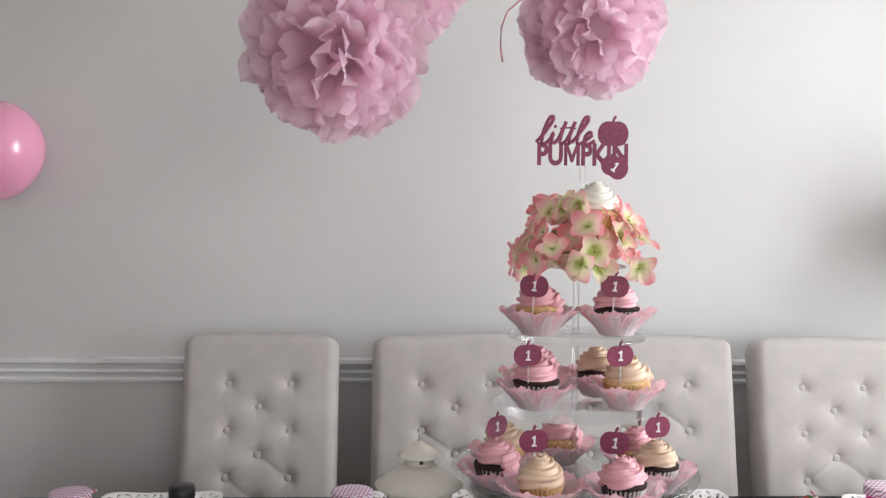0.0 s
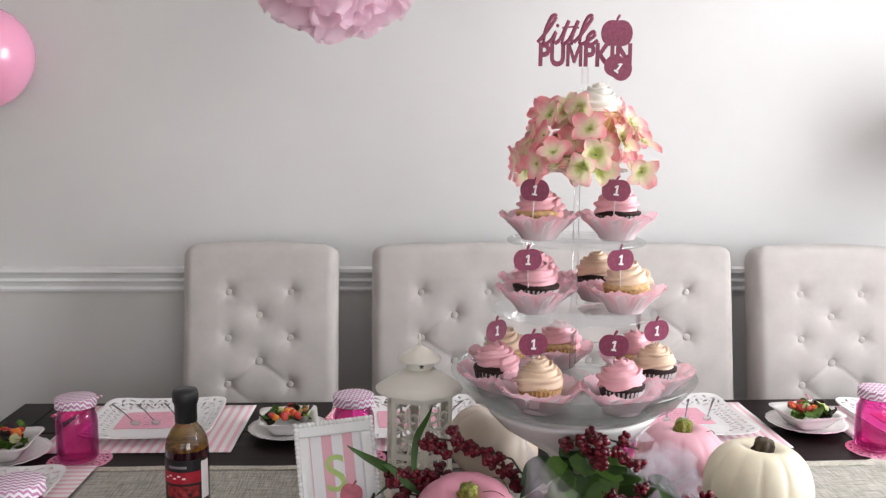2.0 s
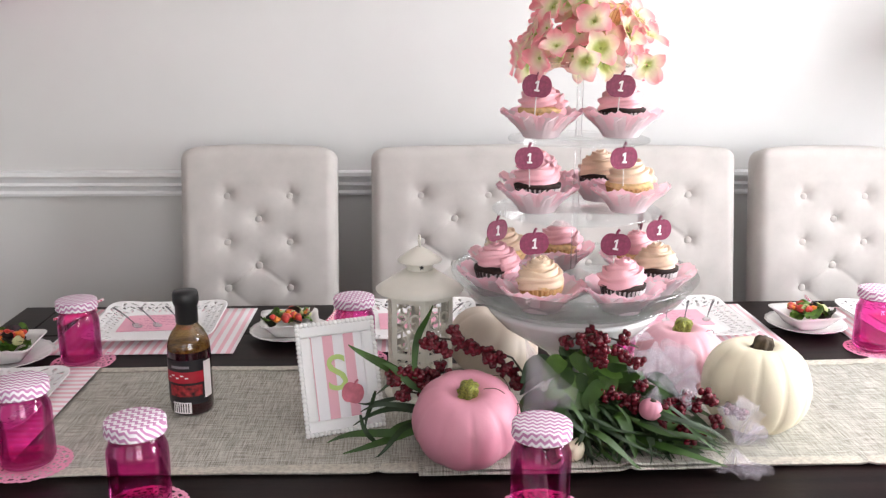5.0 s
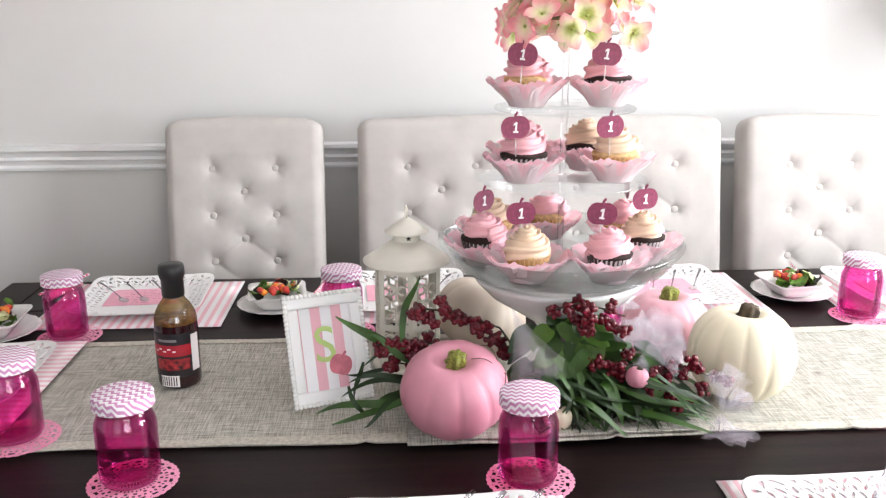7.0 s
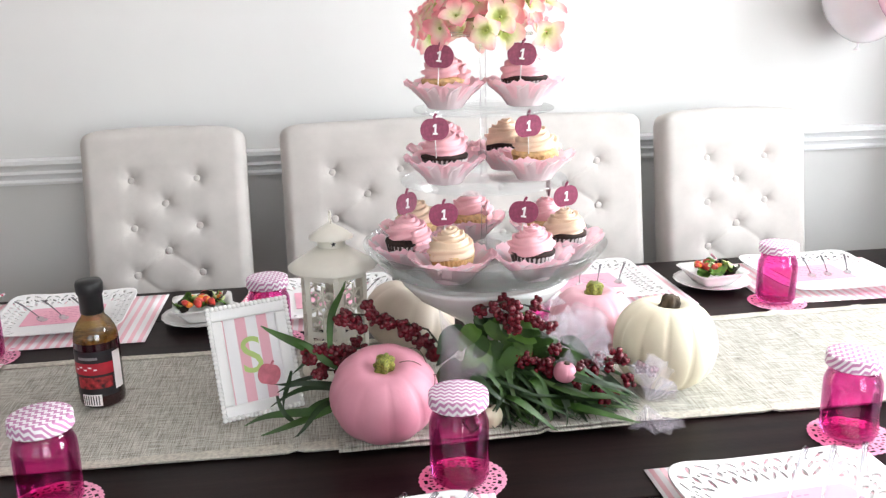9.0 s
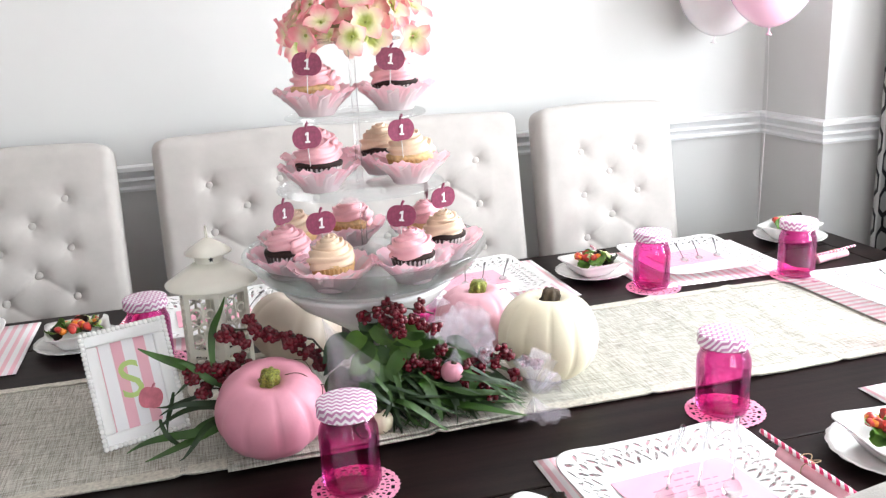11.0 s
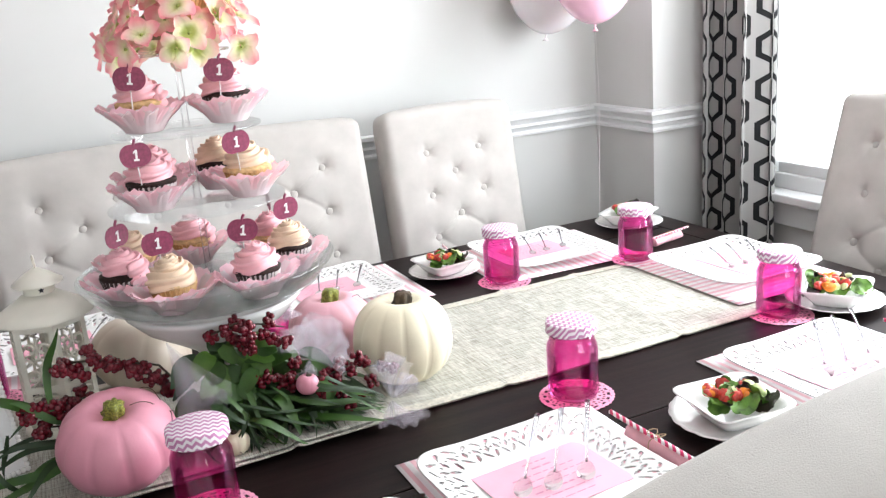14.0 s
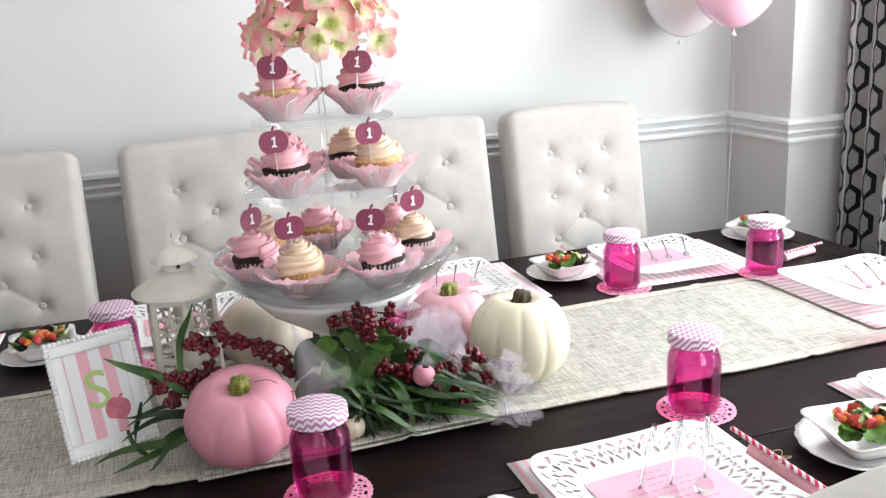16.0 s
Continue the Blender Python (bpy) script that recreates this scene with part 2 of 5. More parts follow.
def ball(r, m=None, u=12, v=8):
    bm = bmesh.new()
    bmesh.ops.create_uvsphere(bm, u_segments=u, v_segments=v, radius=r, matrix=m or Matrix())
    return bm


# ---------------- room ----------------
BACK, LEFT, RIGHT, FRONT, TOP = 2.85, -2.3, 2.85, -2.3, 2.6
JX, JY = 2.56, 2.53


def structure(name, bm, material, label, category="wall"):
    return tagged(part(name, bm, material, smooth=False), label, category, kind="structure")


structure("floor", box(LEFT - 0.1, FRONT - 0.1, -0.1, RIGHT + 0.1, BACK + 0.1, 0), FLOORM, "warm brown wooden floor", "floor")
structure("ceiling", box(LEFT - 0.1, FRONT - 0.1, TOP, RIGHT + 0.1, BACK + 0.1, TOP + 0.1), CEIL, "plain white painted ceiling", "ceiling")
structure("wall_north", box(LEFT - 0.1, BACK, 0, JX, BACK + 0.1, TOP), WALL, "light greige painted wall behind the chairs")
structure("wall_return", box(JX, JY, 0, RIGHT + 0.1, BACK + 0.1, TOP), WALL, "painted wall return beside the window")
structure("wall_west", box(LEFT - 0.1, FRONT, 0, LEFT, BACK, TOP), WALL, "light greige painted side wall")


def wall_with_window(name, along_x, at, lo, hi, w0, w1, z0, z1, thick):
    """A wall on the line at, from lo to hi, with one window opening."""
    bms = []
    for a0, a1, b0, b1 in ((lo, w0, 0, TOP), (w1, hi, 0, TOP), (w0, w1, 0, z0), (w0, w1, z1, TOP)):
        s = sorted((at, at + thick))
        bms.append(box(a0, s[0], b0, a1, s[1], b1) if along_x else box(s[0], a0, b0, s[1], a1, b1))
    return structure(name, join(*bms), WALL, "light painted wall with a tall window opening")


WIN_Y0, WIN_Y1, WIN_Z0, WIN_Z1 = 0.75, 2.36, 0.77, 2.35
wall_with_window("wall_east", False, RIGHT, FRONT, JY, WIN_Y0, WIN_Y1, WIN_Z0, WIN_Z1, 0.12)
# these openings behind the camera are unseen, added to hold the fill lamps
wall_with_window("wall_south", True, FRONT - 0.1, LEFT - 0.1, 0.65, -1.4, 0.2, 0.8, 2.3, 0.1)
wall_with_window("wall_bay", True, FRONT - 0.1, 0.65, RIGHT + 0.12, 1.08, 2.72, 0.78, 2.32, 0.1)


def rail(name, pts, label):
    """A chair rail along a line of wall points; the profile looks to the room."""
    prof = [(0, 0), (0.012, 0), (0.014, 0.008), (0.010, 0.016), (0.014, 0.026), (0.020, 0.034), (0.014, 0.042), (0.022, 0.056), (0.030, 0.064), (0.030, 0.076), (0, 0.080)]
    bm = bmesh.new()
    pts = [Vector((*p, 0)) for p in pts]
    rings = []
    for k, p in enumerate(pts):
        n = Vector((0, 0, 0))
        dirs = [(pts[i + 1] - pts[i]).normalized() for i in (k - 1, k) if 0 <= i < len(pts) - 1]
        ns = [Vector((d.y, -d.x, 0)) for d in dirs]
        n = sum(ns, Vector())
        n = n / (n.length_squared / len(ns)) if len(ns) == 2 else ns[0]
        rings.append([bm.verts.new(p + n * u + Vector((0, 0, 0.973 + v * 0.95))) for u, v in prof])
    for a, b in zip(rings, rings[1:]):
        for i in range(len(prof) - 1):
            bm.faces.new((a[i], b[i], b[i + 1], a[i + 1]))
    return tagged(part(name, bm, TRIM, smooth=False), label, "trim", kind="structure")


rail("trim", [(LEFT, BACK), (JX, BACK), (JX, JY), (RIGHT, JY)], "white moulded chair rail along the wall")
structure("baseboard", box(LEFT, BACK - 0.016, 0, JX, BACK, 0.13, 0.004), TRIM, "white painted baseboard", "baseboard")

# window with its frame and sill
win = tagged(new("window_1"), "bright white-framed window with a painted sill", "window", kind="structure")
for nm, b in (("frame", box(RIGHT + 0.03, WIN_Y0, WIN_Z0, RIGHT + 0.08, WIN_Y0 + 0.05, WIN_Z1, 0.004)),
              ("frame", box(RIGHT + 0.03, WIN_Y1 - 0.05, WIN_Z0, RIGHT + 0.08, WIN_Y1, WIN_Z1, 0.004)),
              ("frame", box(RIGHT + 0.03, WIN_Y0 + 0.05, WIN_Z0, RIGHT + 0.08, WIN_Y1 - 0.05, WIN_Z0 + 0.05, 0.004)),
              ("frame", box(RIGHT + 0.03, WIN_Y0 + 0.05, WIN_Z1 - 0.05, RIGHT + 0.08, WIN_Y1 - 0.05, WIN_Z1, 0.004)),
              ("sash", box(RIGHT + 0.045, WIN_Y0 + 0.05, WIN_Z0 + 0.05, RIGHT + 0.07, WIN_Y1 - 0.05, WIN_Z0 + 0.085, 0.003)),
              ("sill", box(RIGHT - 0.05, WIN_Y0 - 0.06, WIN_Z0 - 0.025, RIGHT + 0.03, WIN_Y1 + 0.05, WIN_Z0 + 0.003, 0.005)),
              ("apron", box(RIGHT - 0.018, WIN_Y0 - 0.03, WIN_Z0 - 0.105, RIGHT - 0.001, WIN_Y1 + 0.02, WIN_Z0 - 0.026, 0.004))):
    part(nm, b, TRIM, win, smooth=False)
glow = bpy.data.materials.new("overcast_daylight")
glow.use_nodes = True
gb = glow.node_tree.nodes["Principled BSDF"]
gb.inputs["Emission Color"].default_value, gb.inputs["Emission Strength"].default_value = (0.95, 0.98, 1, 1), 2.2
tagged(part("backdrop", box(3.6, -0.6, -0.5, 3.62, 5.0, 4.0), glow, smooth=False), "bright overcast daylight outside the window", "sky", kind="structure")


def curtain_material():
    m = mat("hexagon_curtain_cloth", (0.62, 0.60, 0.58), 0.9, var=0.04)
    nt = m.node_tree
    uv = nt.nodes.new("ShaderNodeUVMap")
    sep = nt.nodes.new("ShaderNodeSeparateXYZ")
    nt.links.new(uv.outputs[0], sep.inputs[0])
    x, y = sep.outputs[0], sep.outputs[1]
    w, h = 0.155, 0.13

    def cell(ox, oy):
        ax = math_node(nt, "ABSOLUTE", math_node(nt, "SUBTRACT", math_node(nt, "FRACT", math_node(nt, "ADD", math_node(nt, "DIVIDE", x, w), ox)), 0.5))
        ay = math_node(nt, "ABSOLUTE", math_node(nt, "SUBTRACT", math_node(nt, "FRACT", math_node(nt, "ADD", math_node(nt, "DIVIDE", y, h), oy)), 0.5))
        d = math_node(nt, "MAXIMUM", math_node(nt, "DIVIDE", ax, 0.215), math_node(nt, "ADD", math_node(nt, "DIVIDE", ax, 0.43), math_node(nt, "DIVIDE", ay, 0.42)))
        ring = math_node(nt, "MULTIPLY", math_node(nt, "GREATER_THAN", d, 0.64), math_node(nt, "LESS_THAN", d, 1.0))
        link = math_node(nt, "MULTIPLY", math_node(nt, "LESS_THAN", ax, 0.035), math_node(nt, "GREATER_THAN", ay, 0.40))
        return math_node(nt, "MAXIMUM", ring, link)
    f = math_node(nt, "MAXIMUM", cell(0, 0), cell(0.5, 0.5))
    two_tone(m, f, (0.44, 0.43, 0.42), (0.012, 0.012, 0.014))
    return m


def curtain(y0, y1, x, label):
    n, rows = 90, 24
    me = bpy.data.meshes.new("curtain")
    verts, faces, uvs = [], [], []
    for j in range(rows + 1):
        z = 0.02 + (2.45 - 0.02) * j / rows
        for i in range(n + 1):
            u = i / n
            fold = math.sin(u * 2 * math.pi * 3.1 + 0.4) * 0.046 + 0.008 * math.sin(u * 21 + z * 1.3)
            verts.append((x + fold, y0 + (y1 - y0) * u + 0.012 * math.sin(u * 2 * math.pi * 6.6 + 0.8), z))
            uvs.append((u * 0.78, z))
    for j in range(rows):
        for i in range(n):
            a = j * (n + 1) + i
            faces.append((a, a + 1, a + n + 2, a + n + 1))
    me.from_pydata(verts, [], faces)
    lay = me.uv_layers.new()
    for p in me.polygons:
        p.use_smooth = True
        for li in p.loop_indices:
            lay.data[li].uv = uvs[me.loops[li].vertex_index]
    me.materials.append(curtain_material())
    o = new("curtain", me)
    s = o.modifiers.new("thick", "SOLIDIFY")
    s.thickness = 0.002
    return tagged(o, label, "curtain")


curtain(2.232, 2.508, 2.760, "long white curtain with bold black hexagon pattern")

# ---------------- table ----------------
TZ = 0.76
TX0, TX1, TY0, TY1 = -0.335, 2.40, 1.05, 2.408
table = thing("dining_table", pose(0, 0, 0), "long dark espresso-stained wooden dining table", "table")
edges = [TY0 + (TY1 - TY0) * k / 6 for k in range(7)]
for k in range(6):
    part("plank", box(TX0 + 0.09, edges[k] + 0.0012, TZ - 0.04, TX1 - 0.09, edges[k + 1] - 0.0012, TZ, 0.0025), ESPRESSO, table, smooth=False)
for x0, x1 in ((TX0, TX0 + 0.088), (TX1 - 0.088, TX1)):
    part("end_board", box(x0, TY0, TZ - 0.04, x1, TY1, TZ, 0.0025), ESPRESSO, table, smooth=False)
part("apron", box(TX0 + 0.1, TY0 + 0.08, TZ - 0.13, TX1 - 0.1, TY1 - 0.08, TZ - 0.041, 0.003), ESPRESSO, table, smooth=False)
for x in (TX0 + 0.13, TX1 - 0.13):
    for y in (TY0 + 0.12, TY1 - 0.12):
        part("leg", box(x - 0.045, y - 0.045, 0, x + 0.045, y + 0.045, TZ - 0.041, 0.006), ESPRESSO, table, smooth=False)


HEMCLOTH = mat("burlap_hem", (0.56, 0.53, 0.45), 0.95, var=0.14, scale=160, bump=0.6, bscale=500)


def nm_hem(name, z):
    return name == "runner_strip" and z > TZ + 0.004


def cloth_strip(name, x0, x1, y0, y1, z, label, hem=True):
    nx, ny = 150, 28
    verts, faces = [], []
    for j in range(ny + 1):
        for i in range(nx + 1):
            u, v = i / nx, j / ny
            x, y = x0 + (x1 - x0) * u, y0 + (y1 - y0) * v
            wob = 0.004 * noise.noise((x * 5, v * 2, 3)) * (1 if v in (0, 1) else 0.5)
            if v < 0.02:
                wob += 0.004 * math.sin(x * 7)
            rip = 0.0016 * (1 + noise.noise((x * 9, y * 6, 1)))
            for c in (0.62, 1.02, 1.42, 1.62, 1.82):
                rip += 0.0040 * math.exp(-((x - c - 0.05 * (v - 0.5)) / 0.008) ** 2)
            edge = min(v, 1 - v) * (y1 - y0)
            if hem and 0.018 < edge < 0.026:
                rip -= 0.0006
            verts.append((x, y + wob, z + rip))
    for j in range(ny):
        for i in range(nx):
            a = j * (nx + 1) + i
            faces.append((a, a + 1, a + nx + 2, a + nx + 1))
    o = grid_mesh(name, verts, faces, BURLAP)
    s = o.modifiers.new("thick", "SOLIDIFY")
    s.thickness = 0.002
    if nm_hem(name, z):
        o.data.materials[0] = HEMCLOTH
    return tagged(o, label, "table runner")


runner = thing("table_runner", pose(0, 0, 0), "natural burlap table runner with hemmed edges", "table runner")
for nm, y0, y1, dz in (("cloth", 1.492, 1.955, 0.0), ("hem", 1.491, 1.515, 0.0022), ("hem", 1.932, 1.956, 0.0022)):
    strip = cloth_strip("runner_strip", 0.0, 2.07, y0, y1, TZ + 0.003 + dz, "", nm == "cloth")
    strip.name, strip.data.name, strip.parent = nm, nm, runner
    del strip["category"]
for k, (x0, x1, y0) in enumerate(((0.66, 1.145, 1.468), (0.67, 1.135, 1.473))):
    cloth_strip("folded_burlap", x0, x1, y0, 1.72, TZ + 0.0105 + 0.0055 * k, "folded burlap layer under the centrepiece greenery", False)


# ---------------- tufted chairs ----------------
CH, CT = 0.688, 0.10


def button_grid(columns, pitch):
    """Button places in a diamond layout, rows from the top."""
    out = []
    for r in range(8):
        n = columns - r % 2
        out += [((i - (n - 1) / 2) * pitch, CH - 0.136 - 0.0635 * r) for i in range(n)]
    return out



def backrest_mesh(CW, BUTTONS, pitch, nx):
    """Tufted back, front to -y, standing on z 0; its buttons sit in deep dimples joined by faint creases."""
    nz = 124
    verts, faces = [], []
    links = []
    for i, (ax, az) in enumerate(BUTTONS):
        for bx, bz in BUTTONS[i + 1:]:
            if abs(abs(ax - bx) - pitch / 2) < 0.01 and abs(az - bz) < 0.08:
                links.append((ax, az, bx, bz))
    rnd = random.Random(4)
    strength = [rnd.random() ** 2.2 for _ in links]
    for j in range(nz + 1):
        for i in range(nx + 1):
            x, z = (i / nx - 0.5) * CW, j / nz * CH
            ex, ez = CW / 2 - abs(x), min(CH - z, 0.2)
            y = -CT / 2
            r = 0.03
            for e in (ex, ez):
                if e < r:
                    y += r - math.sqrt(max(r * r - (r - e) ** 2, 0))
            y -= 0.008 * min(ex / 0.1, 1) * min((CH - z) / 0.1, 1)
            for bx, bz in BUTTONS:
                d2 = (x - bx) ** 2 + (z - bz) ** 2
                if d2 < 0.01:
                    y += 0.025 * math.exp(-math.sqrt(d2) / 0.020)
                    if d2 < 0.0016:
                        y += 0.0012 * math.cos(5 * math.atan2(z - bz, x - bx) + 9 * bx + 31 * bz) * math.exp(-abs(math.sqrt(d2) - 0.018) / 0.009)
            for (ax, az, bx, bz), s in zip(links, strength):
                px, pz, dx, dz = x - ax, z - az, bx - ax, bz - az
                t = max(0, min(1, (px * dx + pz * dz) / (dx * dx + dz * dz)))
                d = math.hypot(px - t * dx, pz - t * dz)
                if d < 0.02:
                    y += 0.0085 * s * math.exp(-d / 0.0035)
            # sides draw in a little and the top edge bows up
            top = 0.010 * (1 - (2 * x / CW) ** 2) * (z / CH) ** 3
            cr = 0.035
            cx = x
            if CH - z < cr:
                k = cr - math.sqrt(max(cr * cr - (cr - (CH - z)) ** 2, 0))
                cx = x * (1 - k / (CW / 2) * min(1, abs(x) / (CW / 2)) ** 6)
            verts.append((cx, y, z + top))
    for j in range(nz):
        for i in range(nx):
            a = j * (nx + 1) + i
            faces.append((a, a + 1, a + nx + 2, a + nx + 1))
    # the back and the sides
    border = [i for i in range(nx + 1)] + [j * (nx + 1) + nx for j in range(1, nz + 1)] + [nz * (nx + 1) + i for i in range(nx - 1, -1, -1)] + [j * (nx + 1) for j in range(nz - 1, 0, -1)]
    n0 = len(verts)
    for k in border:
        x, y, z = verts[k]
        verts.append((x * 1.0, CT / 2 - 0.02, z))
    n1 = len(verts)
    for k in border:
        x, y, z = verts[k]
        verts.append((x * 0.985, CT / 2 - 0.006, z - 0.012 * (z / CH) ** 6))
    n2 = len(verts)
    for k in border:
        x, y, z = verts[k]
        verts.append((x * 0.94, CT / 2, z - 0.03 * (z / CH) ** 6))
    m = len(border)
    for k in range(m):
        faces.append((border[k], n0 + k, n0 + (k + 1) % m, border[(k + 1) % m]))
        faces.append((n0 + k, n1 + k, n1 + (k + 1) % m, n0 + (k + 1) % m))
        faces.append((n1 + k, n2 + k, n2 + (k + 1) % m, n1 + (k + 1) % m))
    faces.append(tuple(range(n2, n2 + m)))
    return verts, faces


def dining_chair(name, width, columns, pitch, label, category, group=""):
    ch = thing(name, pose(0, 0, 0), label, category, group)
    BUTTONS = button_grid(columns, pitch)
    v, f = backrest_mesh(width, BUTTONS, pitch, int(width * 200))
    tilt = pose(0, 0, 0.46, -11, 0, 0)
    b = grid_mesh("backrest", v, f, LINEN, ch, m=tilt)
    for x, z in BUTTONS:
        part("button", lathe([(0, 0.0048), (0.006, 0.0043), (0.0105, 0.0018), (0.0122, -0.002), (0.010, -0.007)], 16), LINEN, b,
             m=pose(x, -CT / 2 + 0.010, z, 90))
    part("seat", box(-width / 2, -0.45, 0.36, width / 2, 0.045, 0.485, 0.03, 4), LINEN, ch)
    for x in (0.035 - width / 2, width / 2 - 0.035):
        for y in (-0.41, 0.01):
            part("leg", box(x - 0.02, y - 0.02, 0, x + 0.02, y + 0.02, 0.362, 0.004), DARKLEG, ch, smooth=False)
    return ch


chair = dining_chair("dining_chair", 0.43, 2, 0.172, "beige linen dining chair with a button-tufted high back", "chair", "chairs round the table")
settee = dining_chair("dining_bench", 1.030, 5, 0.1885, "beige linen two-seat dining bench with tufted back", "bench")
settee.matrix_basis = pose(1.060, 2.55, 0)
CHAIRS = [(0.2335, 2.55, 0), (1.835, 2.51, -2), (2.538, 1.655, -86), (1.160, 0.714, 187)]
chair.matrix_basis = pose(CHAIRS[0][0], CHAIRS[0][1], 0, 0, 0, CHAIRS[0][2])
for x, y, rz in CHAIRS[1:]:
    o = copy_thing(chair, pose(x, y, 0, 0, 0, rz))
    if rz == -86:
        # the head chair leans further back
        for c in o.children:
            if c.name.startswith("backrest"):
                c.matrix_basis = pose(0, 0, 0.46, -16, 0, 0)

# ---------------- jars and doilies ----------------
JARS = [(-0.054, 2.010, 10), (0.530, 2.007, 40), (1.10, 2.02, 70), (1.689, 2.033, 5), (2.040, 1.957, 120), (2.033, 1.476, 80), (1.472, 1.396, 20),
        (0.836, 1.371, -10), (0.250, 1.402, -35), (0.03, 1.535, 15)]


def mason_jar():
    j = thing("mason_jar", pose(0, 0, 0), "translucent hot pink glass jar with a chevron-printed lid", "jar", "jars along the table")
    outer = [(0.0, 0.0), (0.030, 0.0), (0.036, 0.003), (0.0395, 0.010), (0.0400, 0.020), (0.0400, 0.082), (0.0392, 0.092), (0.036, 0.100), (0.0345, 0.105), (0.0345, 0.116)]
    inner = [(r - 0.003, z) for r, z in outer[-1:3:-1]] + [(0.034, 0.008), (0.0, 0.006)]
    g = part("glass", lathe(outer + inner, 40), PINKGLASS, j)
    lid = part("lid", lathe([(0, 0.1345), (0.0372, 0.1345), (0.0390, 0.1335), (0.0397, 0.131), (0.0397, 0.119), (0.0403, 0.117), (0.0397, 0.1155), (0.0378, 0.1155), (0.0378, 0.131), (0, 0.132)], 48), LIDTIN, j, "white and mauve chevron-printed tin lid")
    return j


def doily_mesh(radius=0.064, n=144):
    """A round of paper lace: rings of holes and a scalloped rim."""
    rings = [0.0, 0.30, 0.42, 0.46, 0.54, 0.58, 0.66, 0.70, 0.78, 0.82, 0.90, 0.94, 1.0]
    verts, faces = [(0, 0, 0)], []
    for k, r in enumerate(rings[1:], 1):
        for i in range(n):
            a = 2 * math.pi * i / n
            s = 1.0
            if k >= len(rings) - 3:
                s = 1 + 0.035 * abs(math.sin(a * 18)) * (k - len(rings) + 4) / 3
            verts.append((radius * r * s * math.cos(a), radius * r * s * math.sin(a), 0.0004 * math.sin(a * 12) + 0.001 * r))
    for i in range(n):
        faces.append((0, 1 + i, 1 + (i + 1) % n))
    for k in range(1, len(rings) - 1):
        for i in range(n):
            hole = (k == 3 and i % 4 in (0, 1)) or (k == 5 and i % 8 in (2, 3, 4)) or (k == 7 and i % 4 in (1, 2)) or (k == 9 and i % 8 in (5, 6, 7, 0)) or (k == 10 and i % 8 == 3)
            if hole:
                continue
            a, b = 1 + (k - 1) * n, 1 + k * n
            faces.append((a + i, b + i, b + (i + 1) % n, a + (i + 1) % n))
    return verts, faces


jar = mason_jar()
v, f = doily_mesh()
doily = grid_mesh("doily", v, f, DOILY, smooth=False)
sd = doily.modifiers.new("thick", "SOLIDIFY")
sd.thickness = 0.0006
tagged(doily, "round pink paper lace doily under a jar", "doily", "doilies under the jars")
for k, (x, y, rz) in enumerate(JARS):
    up = 0.0085 if 1.49 < y < 1.96 else 0.0015
    mj, md = pose(x, y, TZ + up + 0.0015, 0, 0, rz) @ Matrix.Diagonal((1.05, 1.05, 1.02, 1)), pose(x + 0.004, y - 0.003, TZ + up, 0, 0, rz * 1.7)
    if k == 0:
        jar.matrix_basis, doily.matrix_basis = mj, md
    else:
        copy_thing(jar, mj)
        copy_thing(doily, md)


# ---------------- pumpkins ----------------
def pumpkin(name, x, y, z, r, h, ribs, material, stem, stem_h, label, tilt=(0, 0), rz=0, seed=0):
    p = thing(name, pose(x, y, z, tilt[0], tilt[1], rz), label, "pumpkin", "pumpkins in the centrepiece")
    prof = []
    for k in range(25):
        a = math.pi * k / 24
        s = max(math.sin(a), 0)
        rr = r * s ** 0.75
        zz = h / 2 * (1 - math.cos(a))
        zz -= 0.16 * h * math.exp(-((rr / (0.28 * r)) ** 2)) * (1 if k > 12 else -0.5)
        prof.append((max(rr, 1e-7 if k in (0, 24) else 0.001), zz))
    rnd = random.Random(seed)
    ph = [rnd.uniform(-0.12, 0.12) for _ in range(ribs)]

    def wave(a, k):
        u = a * ribs / (2 * math.pi)
        i = int(u) % ribs
        w = abs(math.sin(math.pi * u))
        return 0.962 + 0.043 * w ** 0.6 + 0.012 * ph[i] * w + 0.01 * math.sin(2 * a + seed)
    part("body", lathe(prof, ribs * 10, wave), material, p)
    top = prof[-1][1]
    part("stem", lathe([(stem_h * 0.98, -0.002), (stem_h * 0.62, stem_h * 0.16), (stem_h * 0.44, stem_h * 0.5), (stem_h * 0.46, stem_h * 0.9), (stem_h * 0.34, stem_h * 1.08), (0, stem_h * 1.1)], 30,
         lambda a, k: 1 + 0.20 * math.sin(a * 6 + k * 0.4)), stem, p, m=pose(0, 0, top - 0.004, 8, 6, 0))
    return p


RZ = TZ + 0.007
pumpkin("pumpkin", 0.738, 1.530, RZ + 0.014, 0.087, 0.134, 10, PINKPUMP, GOLDSTEM, 0.031, "matte pink painted pumpkin with a glittery green stem", (16, -7), 20, 1)
pumpkin("pumpkin", 1.248, 1.625, RZ, 0.092, 0.164, 12, WHITEPUMP, STEM, 0.034, "creamy white ribbed pumpkin with a dry brown stem", (0, 3), 10, 2)
pumpkin("pumpkin", 1.172, 1.800, RZ, 0.085, 0.136, 10, PALEPUMP, GOLDSTEM, 0.034, "soft pink pumpkin with a green stem under tulle", (0, 0), 0, 3)
pumpkin("pumpkin", 0.795, 1.900, RZ, 0.095, 0.135, 11, PEACHPUMP, GOLDSTEM, 0.026, "pale peach white pumpkin behind the lantern", (0, 19), 0, 4)

